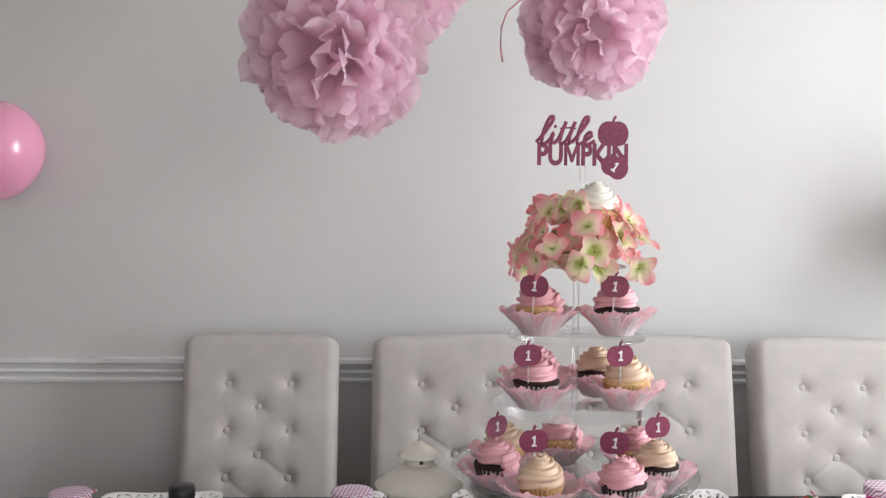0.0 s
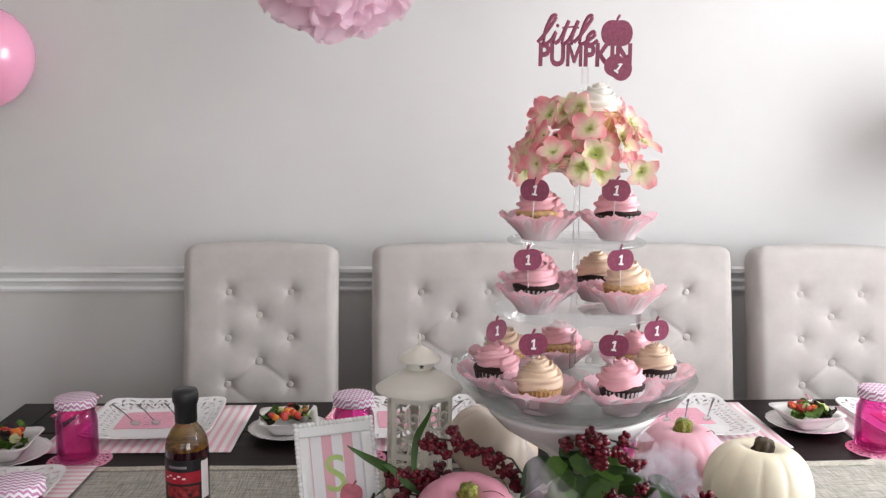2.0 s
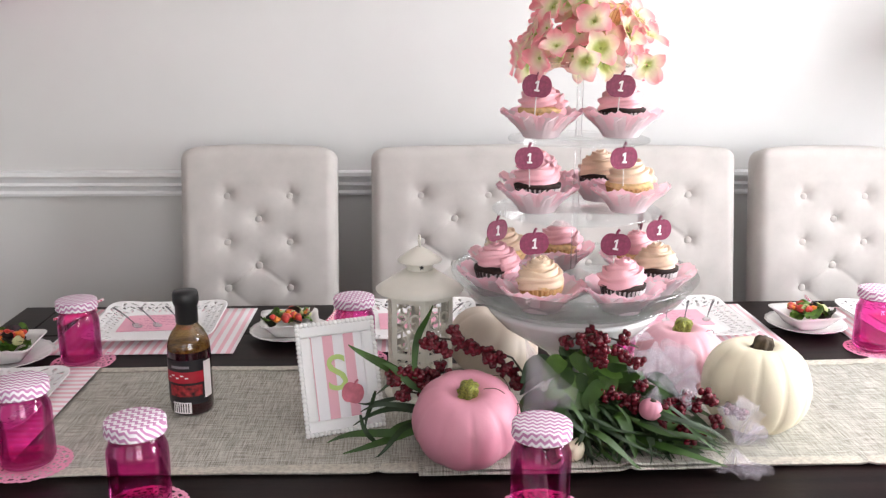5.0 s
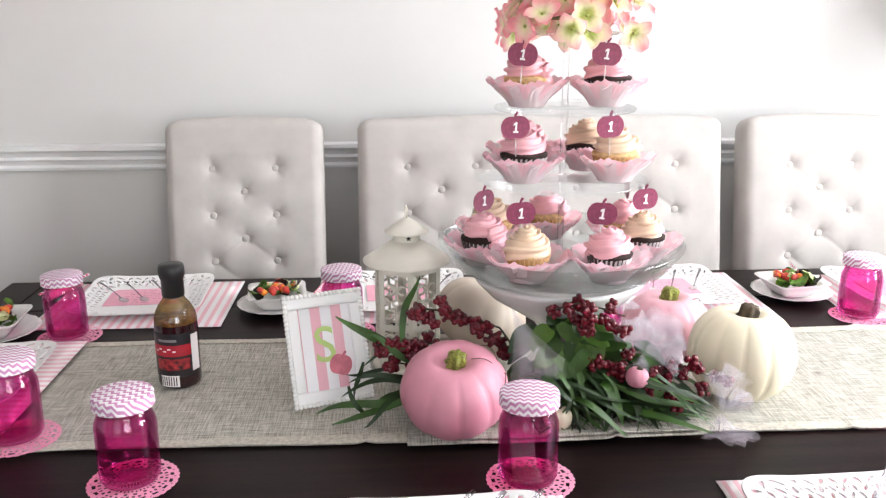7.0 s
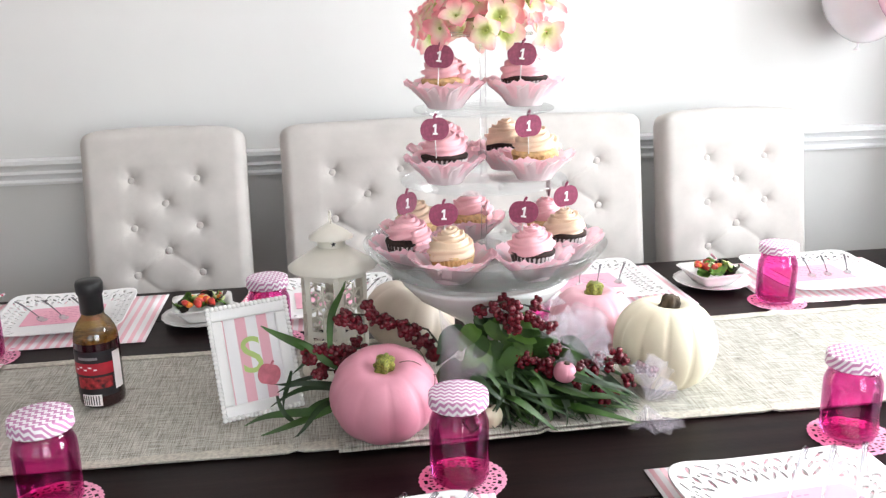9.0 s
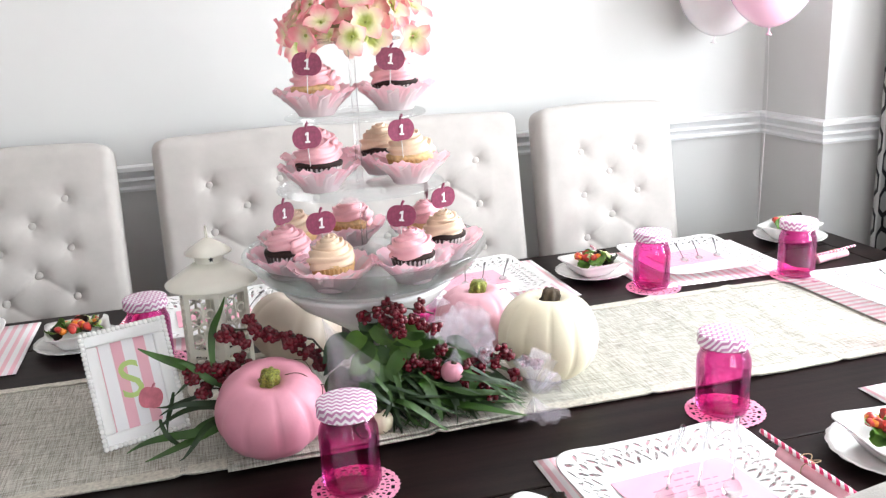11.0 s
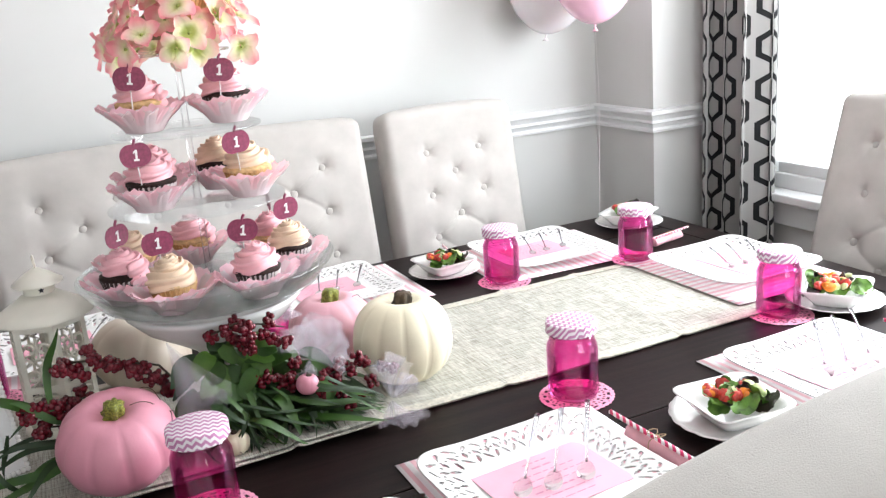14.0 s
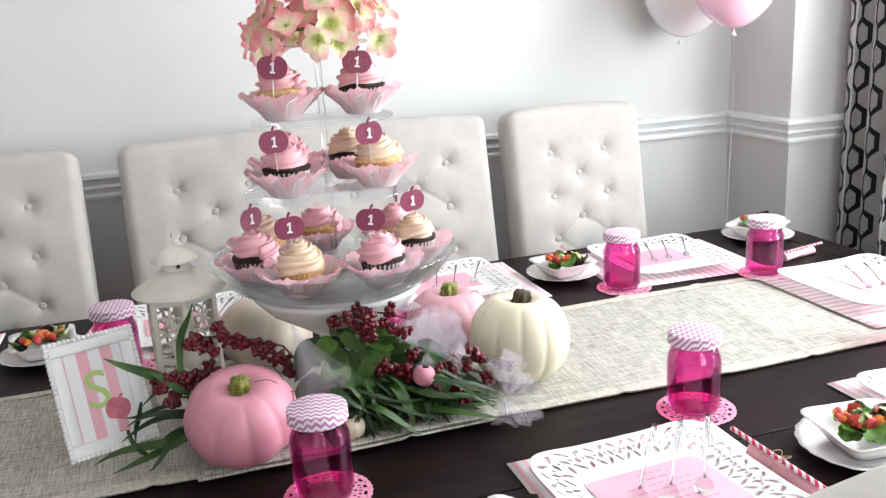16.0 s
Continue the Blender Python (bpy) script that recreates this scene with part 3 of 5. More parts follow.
# ---------------- cupcake tower ----------------
SX, SY = 0.937, 1.70
def pleated(name, light, dark_tone):
    """Greaseproof paper in two tones, with one dark stripe to each pleat."""
    m = mat(name, light, 0.5)
    nt, x, y, z = coords(m)
    f = math_node(nt, "FRACT", math_node(nt, "MULTIPLY", math_node(nt, "ADD", math_node(nt, "ARCTAN2", y, x), 7.0), 30 / (2 * math.pi)))
    two_tone(m, math_node(nt, "GREATER_THAN", f, 0.45), light, dark_tone)
    return m


FROST = {"pink": mat("pink_buttercream", (0.85, 0.455, 0.50), 0.5, var=0.05),
         "tan": mat("caramel_buttercream", (0.78, 0.58, 0.42), 0.5, var=0.06),
         "white": mat("vanilla_buttercream", (0.80, 0.76, 0.68), 0.55, var=0.04)}
CAKE = {"dark": mat("chocolate_cake", (0.025, 0.010, 0.007), 0.9, var=0.3, scale=200, bump=0.5),
        "gold": mat("vanilla_cake", (0.68, 0.45, 0.22), 0.9, var=0.15, scale=150, bump=0.5)}
LINER = {"dark": pleated("dark_cake_liner", (0.62, 0.55, 0.55), (0.035, 0.018, 0.018)),
         "gold": pleated("golden_cake_liner", (0.68, 0.42, 0.18), (0.46, 0.23, 0.07))}
PETALP = sheer("pink_petal_paper", (1.0, 0.62, 0.70), 0.96)
_nt = PETALP.node_tree
_z = _nt.nodes.new("ShaderNodeSeparateXYZ")
_nt.links.new(_nt.nodes["Texture Coordinate"].outputs["Object"], _z.inputs[0])
_nt.links.new(math_node(_nt, "ADD", math_node(_nt, "MULTIPLY", _z.outputs[2], 17.0), math_node(_nt, "MULTIPLY", _nt.nodes["Noise Texture"].outputs["Fac"], 0.3)), _nt.nodes["Color Ramp"].inputs["Fac"])
_e = _nt.nodes["Color Ramp"].color_ramp.elements
_e[0].position, _e[0].color, _e[1].position, _e[1].color = 0.30, (0.96, 0.86, 0.88, 1), 1.0, (1.0, 0.66, 0.735, 1)
PETALW = sheer("white_petal_paper", (0.97, 0.90, 0.915), 0.97)
STICK = mat("clear_stick", (0.75, 0.72, 0.70), 0.3, var=0.02)

pedestal = thing("cake_pedestal", pose(SX, SY, TZ + 0.006), "white milk-glass pedestal cake stand under the tower", "cake stand")
part("foot", lathe([(0, 0), (0.075, 0), (0.078, 0.004), (0.070, 0.012), (0.040, 0.03), (0.030, 0.05), (0, 0.05)], 48), CERAMIC, pedestal)
part("stem", lathe([(0.030, 0.05), (0.026, 0.075), (0.030, 0.105), (0.045, 0.125)], 48), CERAMIC, pedestal)
part("dish", lathe([(0.045, 0.125), (0.085, 0.152), (0.125, 0.178), (0.150, 0.205), (0.155, 0.214), (0.150, 0.216), (0.120, 0.200), (0.08, 0.192), (0, 0.190)], 64), CERAMIC, pedestal)

tower = thing("cupcake_tower", pose(SX, SY, 0), "tiered clear acrylic cupcake stand with glass bottom platter", "cupcake stand")
part("platter", lathe([(0, 0.981), (0.12, 0.981), (0.165, 0.992), (0.195, 1.012), (0.213, 1.034), (0.216, 1.040), (0.212, 1.043), (0.190, 1.020), (0.16, 1.000), (0.12, 0.988), (0, 0.988)], 80), GLASS, tower, "large clear glass platter")
for r, z in ((0.188, 1.001), (0.145, 1.147), (0.120, 1.269), (0.085, 1.392)):
    part("tier", lathe([(0, z), (r - 0.0015, z), (r, z + 0.0015), (r, z + 0.0035), (r - 0.0015, z + 0.005), (0, z + 0.005)], 72), ACRYLIC, tower)
for z0, z1 in ((1.007, 1.146), (1.153, 1.268), (1.275, 1.391)):
    part("post", lathe([(0, z0), (0.007, z0), (0.007, z0 + 0.004), (0.0055, z0 + 0.006), (0.0055, z1 - 0.006), (0.007, z1 - 0.004), (0.007, z1), (0, z1)], 20), ACRYLIC, tower)


def petal_cup():
    c = thing("petal_cup", pose(0, 0, 0), "pink and white paper petal cup holding a cupcake", "cupcake wrapper", "petal cups on the tower")
    part("base", lathe([(0, 0.001), (0.030, 0.001), (0.034, 0.012), (0.033, 0.012), (0.029, 0.002), (0, 0.002)], 24), PETALW, c)
    n = 9
    for ring, (lo, hi, h, wide, mt, off) in enumerate(((0.033, 0.068, 0.040, 0.034, PETALW, 0.0), (0.031, 0.075, 0.046, 0.033, PETALP, 0.5))):
        verts, faces = [], []
        nu, nv = 6, 8
        for j in range(nv + 1):
            v = j / nv
            for i in range(nu + 1):
                u = i / nu * 2 - 1
                w = wide * (0.62 + 0.5 * v) * (1 if v < 0.86 else math.sqrt(max(1 - ((v - 0.86) / 0.19) ** 2, 0.05)))
                r = lo + (hi - lo) * v ** 1.3
                a = u * w / r * 0.8
                rr = r + 0.003 * (u * u) * v - 0.002 * math.cos(u * 6) * v
                verts.append((rr * math.cos(a), rr * math.sin(a), 0.002 + h * v - 0.005 * u * u * v + 0.0022 * math.sin(u * 8 + ring) * v * v))
        for j in range(nv):
            for i in range(nu):
                a = j * (nu + 1) + i
                faces.append((a, a + 1, a + nu + 2, a + nu + 1))
        first = None
        for k in range(n):
            m = pose(0, 0, 0, 0, 0, 360 * (k + off) / n)
            if first is None:
                first = grid_mesh("petal", verts, faces, mt, c, m=m)
            else:
                o = new("petal", first.data)
                o.parent, o.matrix_basis = c, m
    return c


def swirl(r0, h, turns=2.8):
    pts = []
    n = 150
    for k in range(n + 1):
        t = k / n
        a = 2 * math.pi * turns * t
        r = r0 * (1 - t) ** 0.8 * (1 - 0.1 * t)
        pts.append((r * math.cos(a), r * math.sin(a), h * t ** 1.05))
    bm = bmesh.new()
    rings = []
    m = 48
    for k, p in enumerate(pts):
        t = k / n
        d = (Vector(pts[min(k + 1, n)]) - Vector(pts[max(k - 1, 0)])).normalized()
        u = Vector((p[0], p[1], 0)).normalized() if t < 0.97 else Vector((1, 0, 0))
        w = d.cross(u)
        u = w.cross(d)
        tr = (0.0102 + 0.0012 * math.sin(k * 0.47)) * (1 - t) ** 0.45 + 0.0016
        rings.append([bm.verts.new(Vector(p) + tr * (1 + 0.26 * math.cos(7 * (2 * math.pi * i / m) + k * 0.22 + 0.8 * math.sin(k * 0.31))) * (math.cos(2 * math.pi * i / m) * u + math.sin(2 * math.pi * i / m) * w)) for i in range(m)])
    for a, b in zip(rings, rings[1:]):
        for i in range(m):
            bm.faces.new((a[i], a[(i + 1) % m], b[(i + 1) % m], b[i]))
    bm.faces.new(rings[0])
    bm.faces.new(rings[-1][::-1])
    core = lathe([(0, -0.004), (r0 * 0.8, -0.004), (r0 * 0.5, h * 0.2), (r0 * 0.2, h * 0.6), (0, h * 0.8)], 20)
    return join(bm, core)


def cupcake(frost, cake):
    words = {"pink": "pink swirled frosting", "tan": "caramel swirled frosting", "white": "white swirled frosting"}[frost]
    kind = {"dark": "chocolate cupcake", "gold": "vanilla cupcake"}[cake]
    c = thing("cupcake", pose(0, 0, 0), f"{kind} with {words} in pleated paper", "cupcake", "cupcakes on the tower")
    part("liner", lathe([(0, 0.003), (0.024, 0.003), (0.0338, 0.043), (0.0330, 0.0432), (0.0235, 0.005), (0, 0.005)], 120, lambda a, k: 1 + 0.035 * math.cos(a * 30)), LINER[cake], c)
    part("cake", lathe([(0, 0.02), (0.025, 0.02), (0.0312, 0.040), (0.0352, 0.0445), (0.0348, 0.048), (0.026, 0.052), (0, 0.053)], 40, lambda a, k: 1 + 0.02 * math.sin(a * 7 + k) + 0.015 * math.sin(a * 17)), CAKE[cake], c)
    part("frosting", swirl(0.0285, 0.0260, 3.2), FROST[frost], c, m=pose(0, 0, 0.0525) @ Matrix.Diagonal((0.93, 0.93, 1.30, 1)))
    return c


def text_mesh(body, size, extrude, offset=0.0, shear=0.0, spacing=1.0):
    cu = bpy.data.curves.new("lettering", "FONT")
    cu.body, cu.size, cu.extrude, cu.offset, cu.shear, cu.space_character = body, size, extrude, offset, shear, spacing
    cu.align_x, cu.align_y = "CENTER", "CENTER"
    cu.resolution_u = 4
    o = new("lettering", cu)
    bpy.context.view_layer.update()
    me = bpy.data.meshes.new_from_object(o.evaluated_get(bpy.context.evaluated_depsgraph_get()))
    bpy.data.objects.remove(o)
    return me


def mesh_part(name, me, material, parent, m, label=""):
    me.materials.clear()
    me.materials.append(material)
    o = new(name, me)
    o.parent, o.matrix_basis = parent, m
    return tagged(o, label)


def letter_m(x0, x1, y0, y1, half):
    """A block capital M within a box, cut from card."""
    w, h, xm = x1 - x0, y1 - y0, (x0 + x1) / 2
    s = 0.21 * w
    pts = [(x0, y0), (x0 + s, y0), (x0 + s, y0 + 0.60 * h), (xm - 0.07 * w, y0 + 0.14 * h), (xm + 0.07 * w, y0 + 0.14 * h), (x1 - s, y0 + 0.60 * h), (x1 - s, y0),
           (x1, y0), (x1, y1), (x1 - s, y1), (xm, y0 + 0.46 * h), (x0 + s, y1), (x0, y1)]
    n = len(pts)
    verts = [(x, y, z) for z in (-half, half) for x, y in pts]
    return verts, [tuple(range(n))[::-1], tuple(range(n, 2 * n))] + [(k, (k + 1) % n, n + (k + 1) % n, n + k) for k in range(n)]


def letters(name, me, material, parent, m):
    """The words letter by letter: each connected piece of the mesh is a part."""
    bm = bmesh.new()
    bm.from_mesh(me)
    bmesh.ops.remove_doubles(bm, verts=bm.verts, dist=1e-5)
    left, pieces = set(bm.verts), []
    while left:
        grown, todo = set(), [left.pop()]
        while todo:
            v = todo.pop()
            grown.add(v)
            for e in v.link_edges:
                o = e.other_vert(v)
                if o in left:
                    left.discard(o)
                    todo.append(o)
        pieces.append(grown)
    pieces.sort(key=lambda g: min(v.co.x for v in g))
    for k, grown in enumerate(pieces):
        xs, ys = [v.co.x for v in grown], [v.co.y for v in grown]
        if k == 2 and len(pieces) == 7:
            vs, fs = letter_m(min(xs), max(xs), min(ys), max(ys), 0.0008)
        else:
            idx = {v: i for i, v in enumerate(grown)}
            vs = [tuple(v.co) for v in idx]
            fs = [tuple(idx[v] for v in f.verts) for f in bm.faces if f.verts[0] in grown]
        grid_mesh(name, [(x, y, z + 0.0003 * (k + 1)) for x, y, z in vs], fs, material, parent, "", False, m)
    bm.free()


def pumpkin_outline(w, h, thick):
    """A flat pumpkin cut-out in the xz plane with a lobed rim and a short stalk."""
    bm = bmesh.new()
    n = 64
    pts = []
    for i in range(n):
        a = 2 * math.pi * i / n
        s = (abs(math.cos(a)) ** 2.6 + abs(math.sin(a)) ** 2.6) ** (-1 / 2.6)
        s *= 1 - 0.05 * math.exp(-((math.cos(a) / 0.22) ** 2)) + 0.012 * math.cos(6 * a)
        pts.append((w / 2 * s * math.cos(a), h / 2 * s * math.sin(a)))
    for y in (-thick / 2, thick / 2):
        bm.faces.new([bm.verts.new((x, y, z)) for x, z in pts])
    bm.verts.ensure_lookup_table()
    for i in range(n):
        j = (i + 1) % n
        bm.faces.new((bm.verts[i], bm.verts[j], bm.verts[n + j], bm.verts[n + i]))
    stalk = tube([(0, 0, h * 0.42), (0.001, 0, h * 0.56), (0.004 * w / 0.046, 0, h * 0.68)], 0.0022 * w / 0.046, 6)
    return join(bm, stalk)


def number_one():
    pts = [(-0.0058, 0), (0.0058, 0), (0.0058, 0.0036), (0.0023, 0.0036), (0.0023, 0.0215), (-0.0014, 0.0215), (-0.0060, 0.0178), (-0.0060, 0.0142), (-0.0021, 0.0162), (-0.0021, 0.0036), (-0.0058, 0.0036)]
    bm = bmesh.new()
    f = bm.faces.new([bm.verts.new((x, -0.0004, z)) for x, z in pts])
    out = bmesh.ops.extrude_face_region(bm, geom=[f])
    bmesh.ops.translate(bm, verts=[v for v in out["geom"] if isinstance(v, bmesh.types.BMVert)], vec=(0, 0.0008, 0))
    bmesh.ops.recalc_face_normals(bm, faces=bm.faces)
    me = bpy.data.meshes.new("number")
    bm.to_mesh(me)
    bm.free()
    return me


ONE = number_one()


def topper():
    t = thing("cupcake_topper", pose(0, 0, 0), "maroon pumpkin cut-out with a white number one", "cupcake topper", "pumpkin toppers")
    part("pumpkin_card", pumpkin_outline(0.047, 0.037, 0.0012), MAROON, t, smooth=False, m=pose(0, 0, 0.052))
    mesh_part("number", ONE, WHITECARD, t, pose(0, -0.0014, 0.0435, 0, 6, 0) @ Matrix.Diagonal((0.72, 1, 0.80, 1)), "white number one")
    part("stick", tube([(0, 0.0012, -0.012), (0, 0.0012, 0.04)], 0.0009, 6), STICK, t)
    return t


def on_ring(z, r, deg):
    a = radians(deg)
    return SX + r * math.sin(a), SY - r * math.cos(a), z


# tier height, ring radius, angle from the front, frosting, cake, topper turn (None: no topper)
CAKES = [(1.007, 0.150, -31, "tan", "gold", 4), (1.007, 0.150, 21, "pink", "dark", -6), (1.007, 0.142, -78, "pink", "dark", 38), (1.007, 0.143, 76, "tan", "dark", 14),
         (1.007, 0.142, -128, "tan", "gold", None), (1.007, 0.144, 116, "pink", "gold", 84), (1.007, 0.140, 180, "pink", "gold", None),
         (1.1535, 0.088, -58, "pink", "dark", 6), (1.1535, 0.092, 60, "tan", "gold", 12), (1.1535, 0.088, -138, "pink", "gold", None), (1.1535, 0.082, 138, "tan", "dark", None),
         (1.2755, 0.072, -72, "pink", "gold", -8), (1.2755, 0.070, 75, "pink", "dark", -4)]
cup0, tops, made = None, None, {}
for z, r, deg, fr, ck, tp in CAKES:
    x, y, z = on_ring(z, r, deg)
    at = pose(x, y, z, 0, 0, deg * 3.1) @ Matrix.Diagonal((0.95, 0.95, 1, 1))
    if cup0 is None:
        cup0 = petal_cup()
        cup0.matrix_basis = at
    else:
        copy_thing(cup0, at)
    at = pose(x, y, z - 0.001, 0, 0, deg * 5.7) @ Matrix.Diagonal((1.06, 1.06, 1.02, 1))
    if (fr, ck) not in made:
        made[fr, ck] = cupcake(fr, ck)
        made[fr, ck].matrix_basis = at
    else:
        copy_thing(made[fr, ck], at)
    if tp is not None:
        low = z > 1.1
        at = pose(x - (0.018 if low else {-31: 0.011, 21: 0.019}.get(deg, 0.0)), y - ((0.046 if z > 1.25 else 0.034) if low else 0.004), z + ((0.036 if z > 1.25 else 0.044) if low else 0.061), 2, -3 if tp > 0 else 3, tp)
        if tops is None:
            tops = topper()
            tops.matrix_basis = at
        else:
            copy_thing(tops, at)


# top cupcake with its sign
topcake = cupcake("white", "gold")
tagged(topcake, "vanilla cupcake with piped white frosting above flowers")
topcake.matrix_basis = pose(SX + 0.016, SY - 0.030, 1.440, 6, 7, 0) @ Matrix.Scale(1.12, 4)
copy_thing(tops, pose(SX + 0.030, SY - 0.035, 1.520, 0, 30, 0))
sign = thing("cake_topper", pose(SX + 0.0055, SY - 0.01, 1.525), "maroon glitter cake topper reading little PUMPKIN", "cake topper")


def script(points, steps=6):
    """A smooth stroke through the points, slanted like handwriting, in the xz plane."""
    out = []
    p = [points[0]] + points + [points[-1]]
    for a, b, c, d in zip(p, p[1:], p[2:], p[3:]):
        for s in range(steps):
            t = s / steps
            q = [0.5 * (2 * b[i] + (c[i] - a[i]) * t + (2 * a[i] - 5 * b[i] + 4 * c[i] - d[i]) * t * t + (3 * b[i] - a[i] - 3 * c[i] + d[i]) * t ** 3) for i in (0, 1)]
            out.append((0.060 * q[0] + 0.012 * q[1], 0, 0.047 * q[1]))
    return out


LOOP_L = [(0.0, 0.05), (0.15, 0.35), (0.32, 0.85), (0.29, 1.0), (0.20, 0.92), (0.14, 0.5), (0.16, 0.08), (0.26, 0.0)]
SHORT_I = [(0.26, 0.0), (0.38, 0.16), (0.44, 0.42), (0.43, 0.15), (0.50, 0.0)]
TALL_T = [(0.0, 0.0), (0.12, 0.2), (0.22, 0.82), (0.18, 0.45), (0.18, 0.1), (0.26, 0.0)]
LOOP_E = [(0.0, 0.0), (0.14, 0.14), (0.27, 0.32), (0.20, 0.44), (0.10, 0.28), (0.14, 0.05), (0.26, 0.0), (0.42, 0.16)]
for stroke, dx in ((LOOP_L, 0), (SHORT_I, 0), (TALL_T, 0.50), (TALL_T, 0.76), (LOOP_L, 1.02), (LOOP_E, 1.28)):
    part("letter", tube(script([(a + dx, b) for a, b in stroke]), 0.0036, 6), MAROON, sign, m=pose(-0.082, -0.001, 0.080) @ Matrix.Diagonal((1, 0.4, 1, 1)))
part("letter_bar", tube(script([(0.58, 0.56), (0.85, 0.60), (1.08, 0.56)]), 0.0018, 6), MAROON, sign, m=pose(-0.082, -0.0012, 0.080) @ Matrix.Diagonal((1, 0.4, 1, 1)))
part("letter_dot", ball(0.003, None, 10, 6), MAROON, sign, m=pose(-0.082 + 0.034, -0.001, 0.080 + 0.030) @ Matrix.Diagonal((1, 0.3, 1, 1)))
wordm = text_mesh("PUMPKIN", 0.046, 0.0008, 0.0018, 0, 1.0)
letters("letter", wordm, MAROON, sign, pose(0, 0, 0.0605, 90) @ Matrix.Diagonal((0.83, 1.12, 1, 1)))
part("pumpkin_card", pumpkin_outline(0.053, 0.044, 0.0016), MAROON, sign, smooth=False, m=pose(0.053, 0.0015, 0.099))
for x in (-0.004, 0.006):
    part("stick", tube([(x, 0.002, -0.03), (x, 0.002, 0.042)], 0.0016, 8), ACRYLIC, sign)

# ---------------- hydrangea collar ----------------


def floret_material():
    m = mat("hydrangea_petal", (0.8, 0.6, 0.5), 0.7, var=0.05)
    nt = m.node_tree
    co, ln = nt.nodes.new("ShaderNodeTexCoord"), nt.nodes.new("ShaderNodeVectorMath")
    ln.operation = "LENGTH"
    nt.links.new(co.outputs["Object"], ln.inputs[0])
    inf = nt.nodes.new("ShaderNodeObjectInfo")
    no = nt.nodes.new("ShaderNodeTexNoise")
    no.inputs["Scale"].default_value = 45
    nt.links.new(co.outputs["Object"], no.inputs["Vector"])
    f = math_node(nt, "DIVIDE", ln.outputs["Value"], 0.037)
    f = math_node(nt, "ADD", f, math_node(nt, "MULTIPLY", math_node(nt, "SUBTRACT", inf.outputs["Random"], 0.5), 0.55))
    f = math_node(nt, "ADD", f, math_node(nt, "MULTIPLY", math_node(nt, "SUBTRACT", no.outputs["Fac"], 0.5), 0.5))
    r = nt.nodes.new("ShaderNodeValToRGB")
    e = r.color_ramp.elements
    e[0].position, e[0].color = 0.06, (0.48, 0.56, 0.16, 1)
    e[1].position, e[1].color = 0.92, (0.90, 0.36, 0.40, 1)
    k = e.new(0.32)
    k.color = (0.86, 0.84, 0.54, 1)
    k = e.new(0.60)
    k.color = (0.92, 0.70, 0.60, 1)
    nt.links.new(f, r.inputs["Fac"])
    nt.links.new(r.outputs["Color"], nt.nodes["Principled BSDF"].inputs["Base Color"])
    tl, mx = nt.nodes.new("ShaderNodeBsdfTranslucent"), nt.nodes.new("ShaderNodeMixShader")
    mx.inputs[0].default_value = 0.42
    nt.links.new(r.outputs["Color"], tl.inputs["Color"])
    nt.links.new(nt.nodes["Principled BSDF"].outputs[0], mx.inputs[1])
    nt.links.new(tl.outputs[0], mx.inputs[2])
    nt.links.new(mx.outputs[0], nt.nodes["Material Output"].inputs["Surface"])
    return m


PETAL = floret_material()
EYE = mat("green_flower_eye", (0.35, 0.42, 0.10), 0.6, var=0.1)


def floret_mesh(seed):
    rnd = random.Random(seed)
    verts, faces = [], []
    for p in range(4):
        n0 = len(verts)
        a0 = math.pi / 2 * p + rnd.uniform(-0.12, 0.12)
        size, curl = rnd.uniform(0.92, 1.12), rnd.uniform(-0.2, 0.5)
        nu, nv = 6, 7
        for j in range(nv + 1):
            v = j / nv
            w = 0.0142 * size * (math.sin(math.pi * min(v * 0.80 + 0.10, 1)) ** 0.7)
            for i in range(nu + 1):
                u = i / nu * 2 - 1
                x, y = 0.002 + 0.030 * size * v - 0.004 * u * u * v, w * u
                z = 0.012 * v - curl * 0.014 * v * v + 0.004 * u * u + 0.0012 * math.sin(6 * u + 4 * v + seed)
                verts.append((x * math.cos(a0) - y * math.sin(a0), x * math.sin(a0) + y * math.cos(a0), z + 0.0009 * p))
        for j in range(nv):
            for i in range(nu):
                a = n0 + j * (nu + 1) + i
                faces.append((a, a + 1, a + nu + 2, a + nu + 1))
    return verts, faces


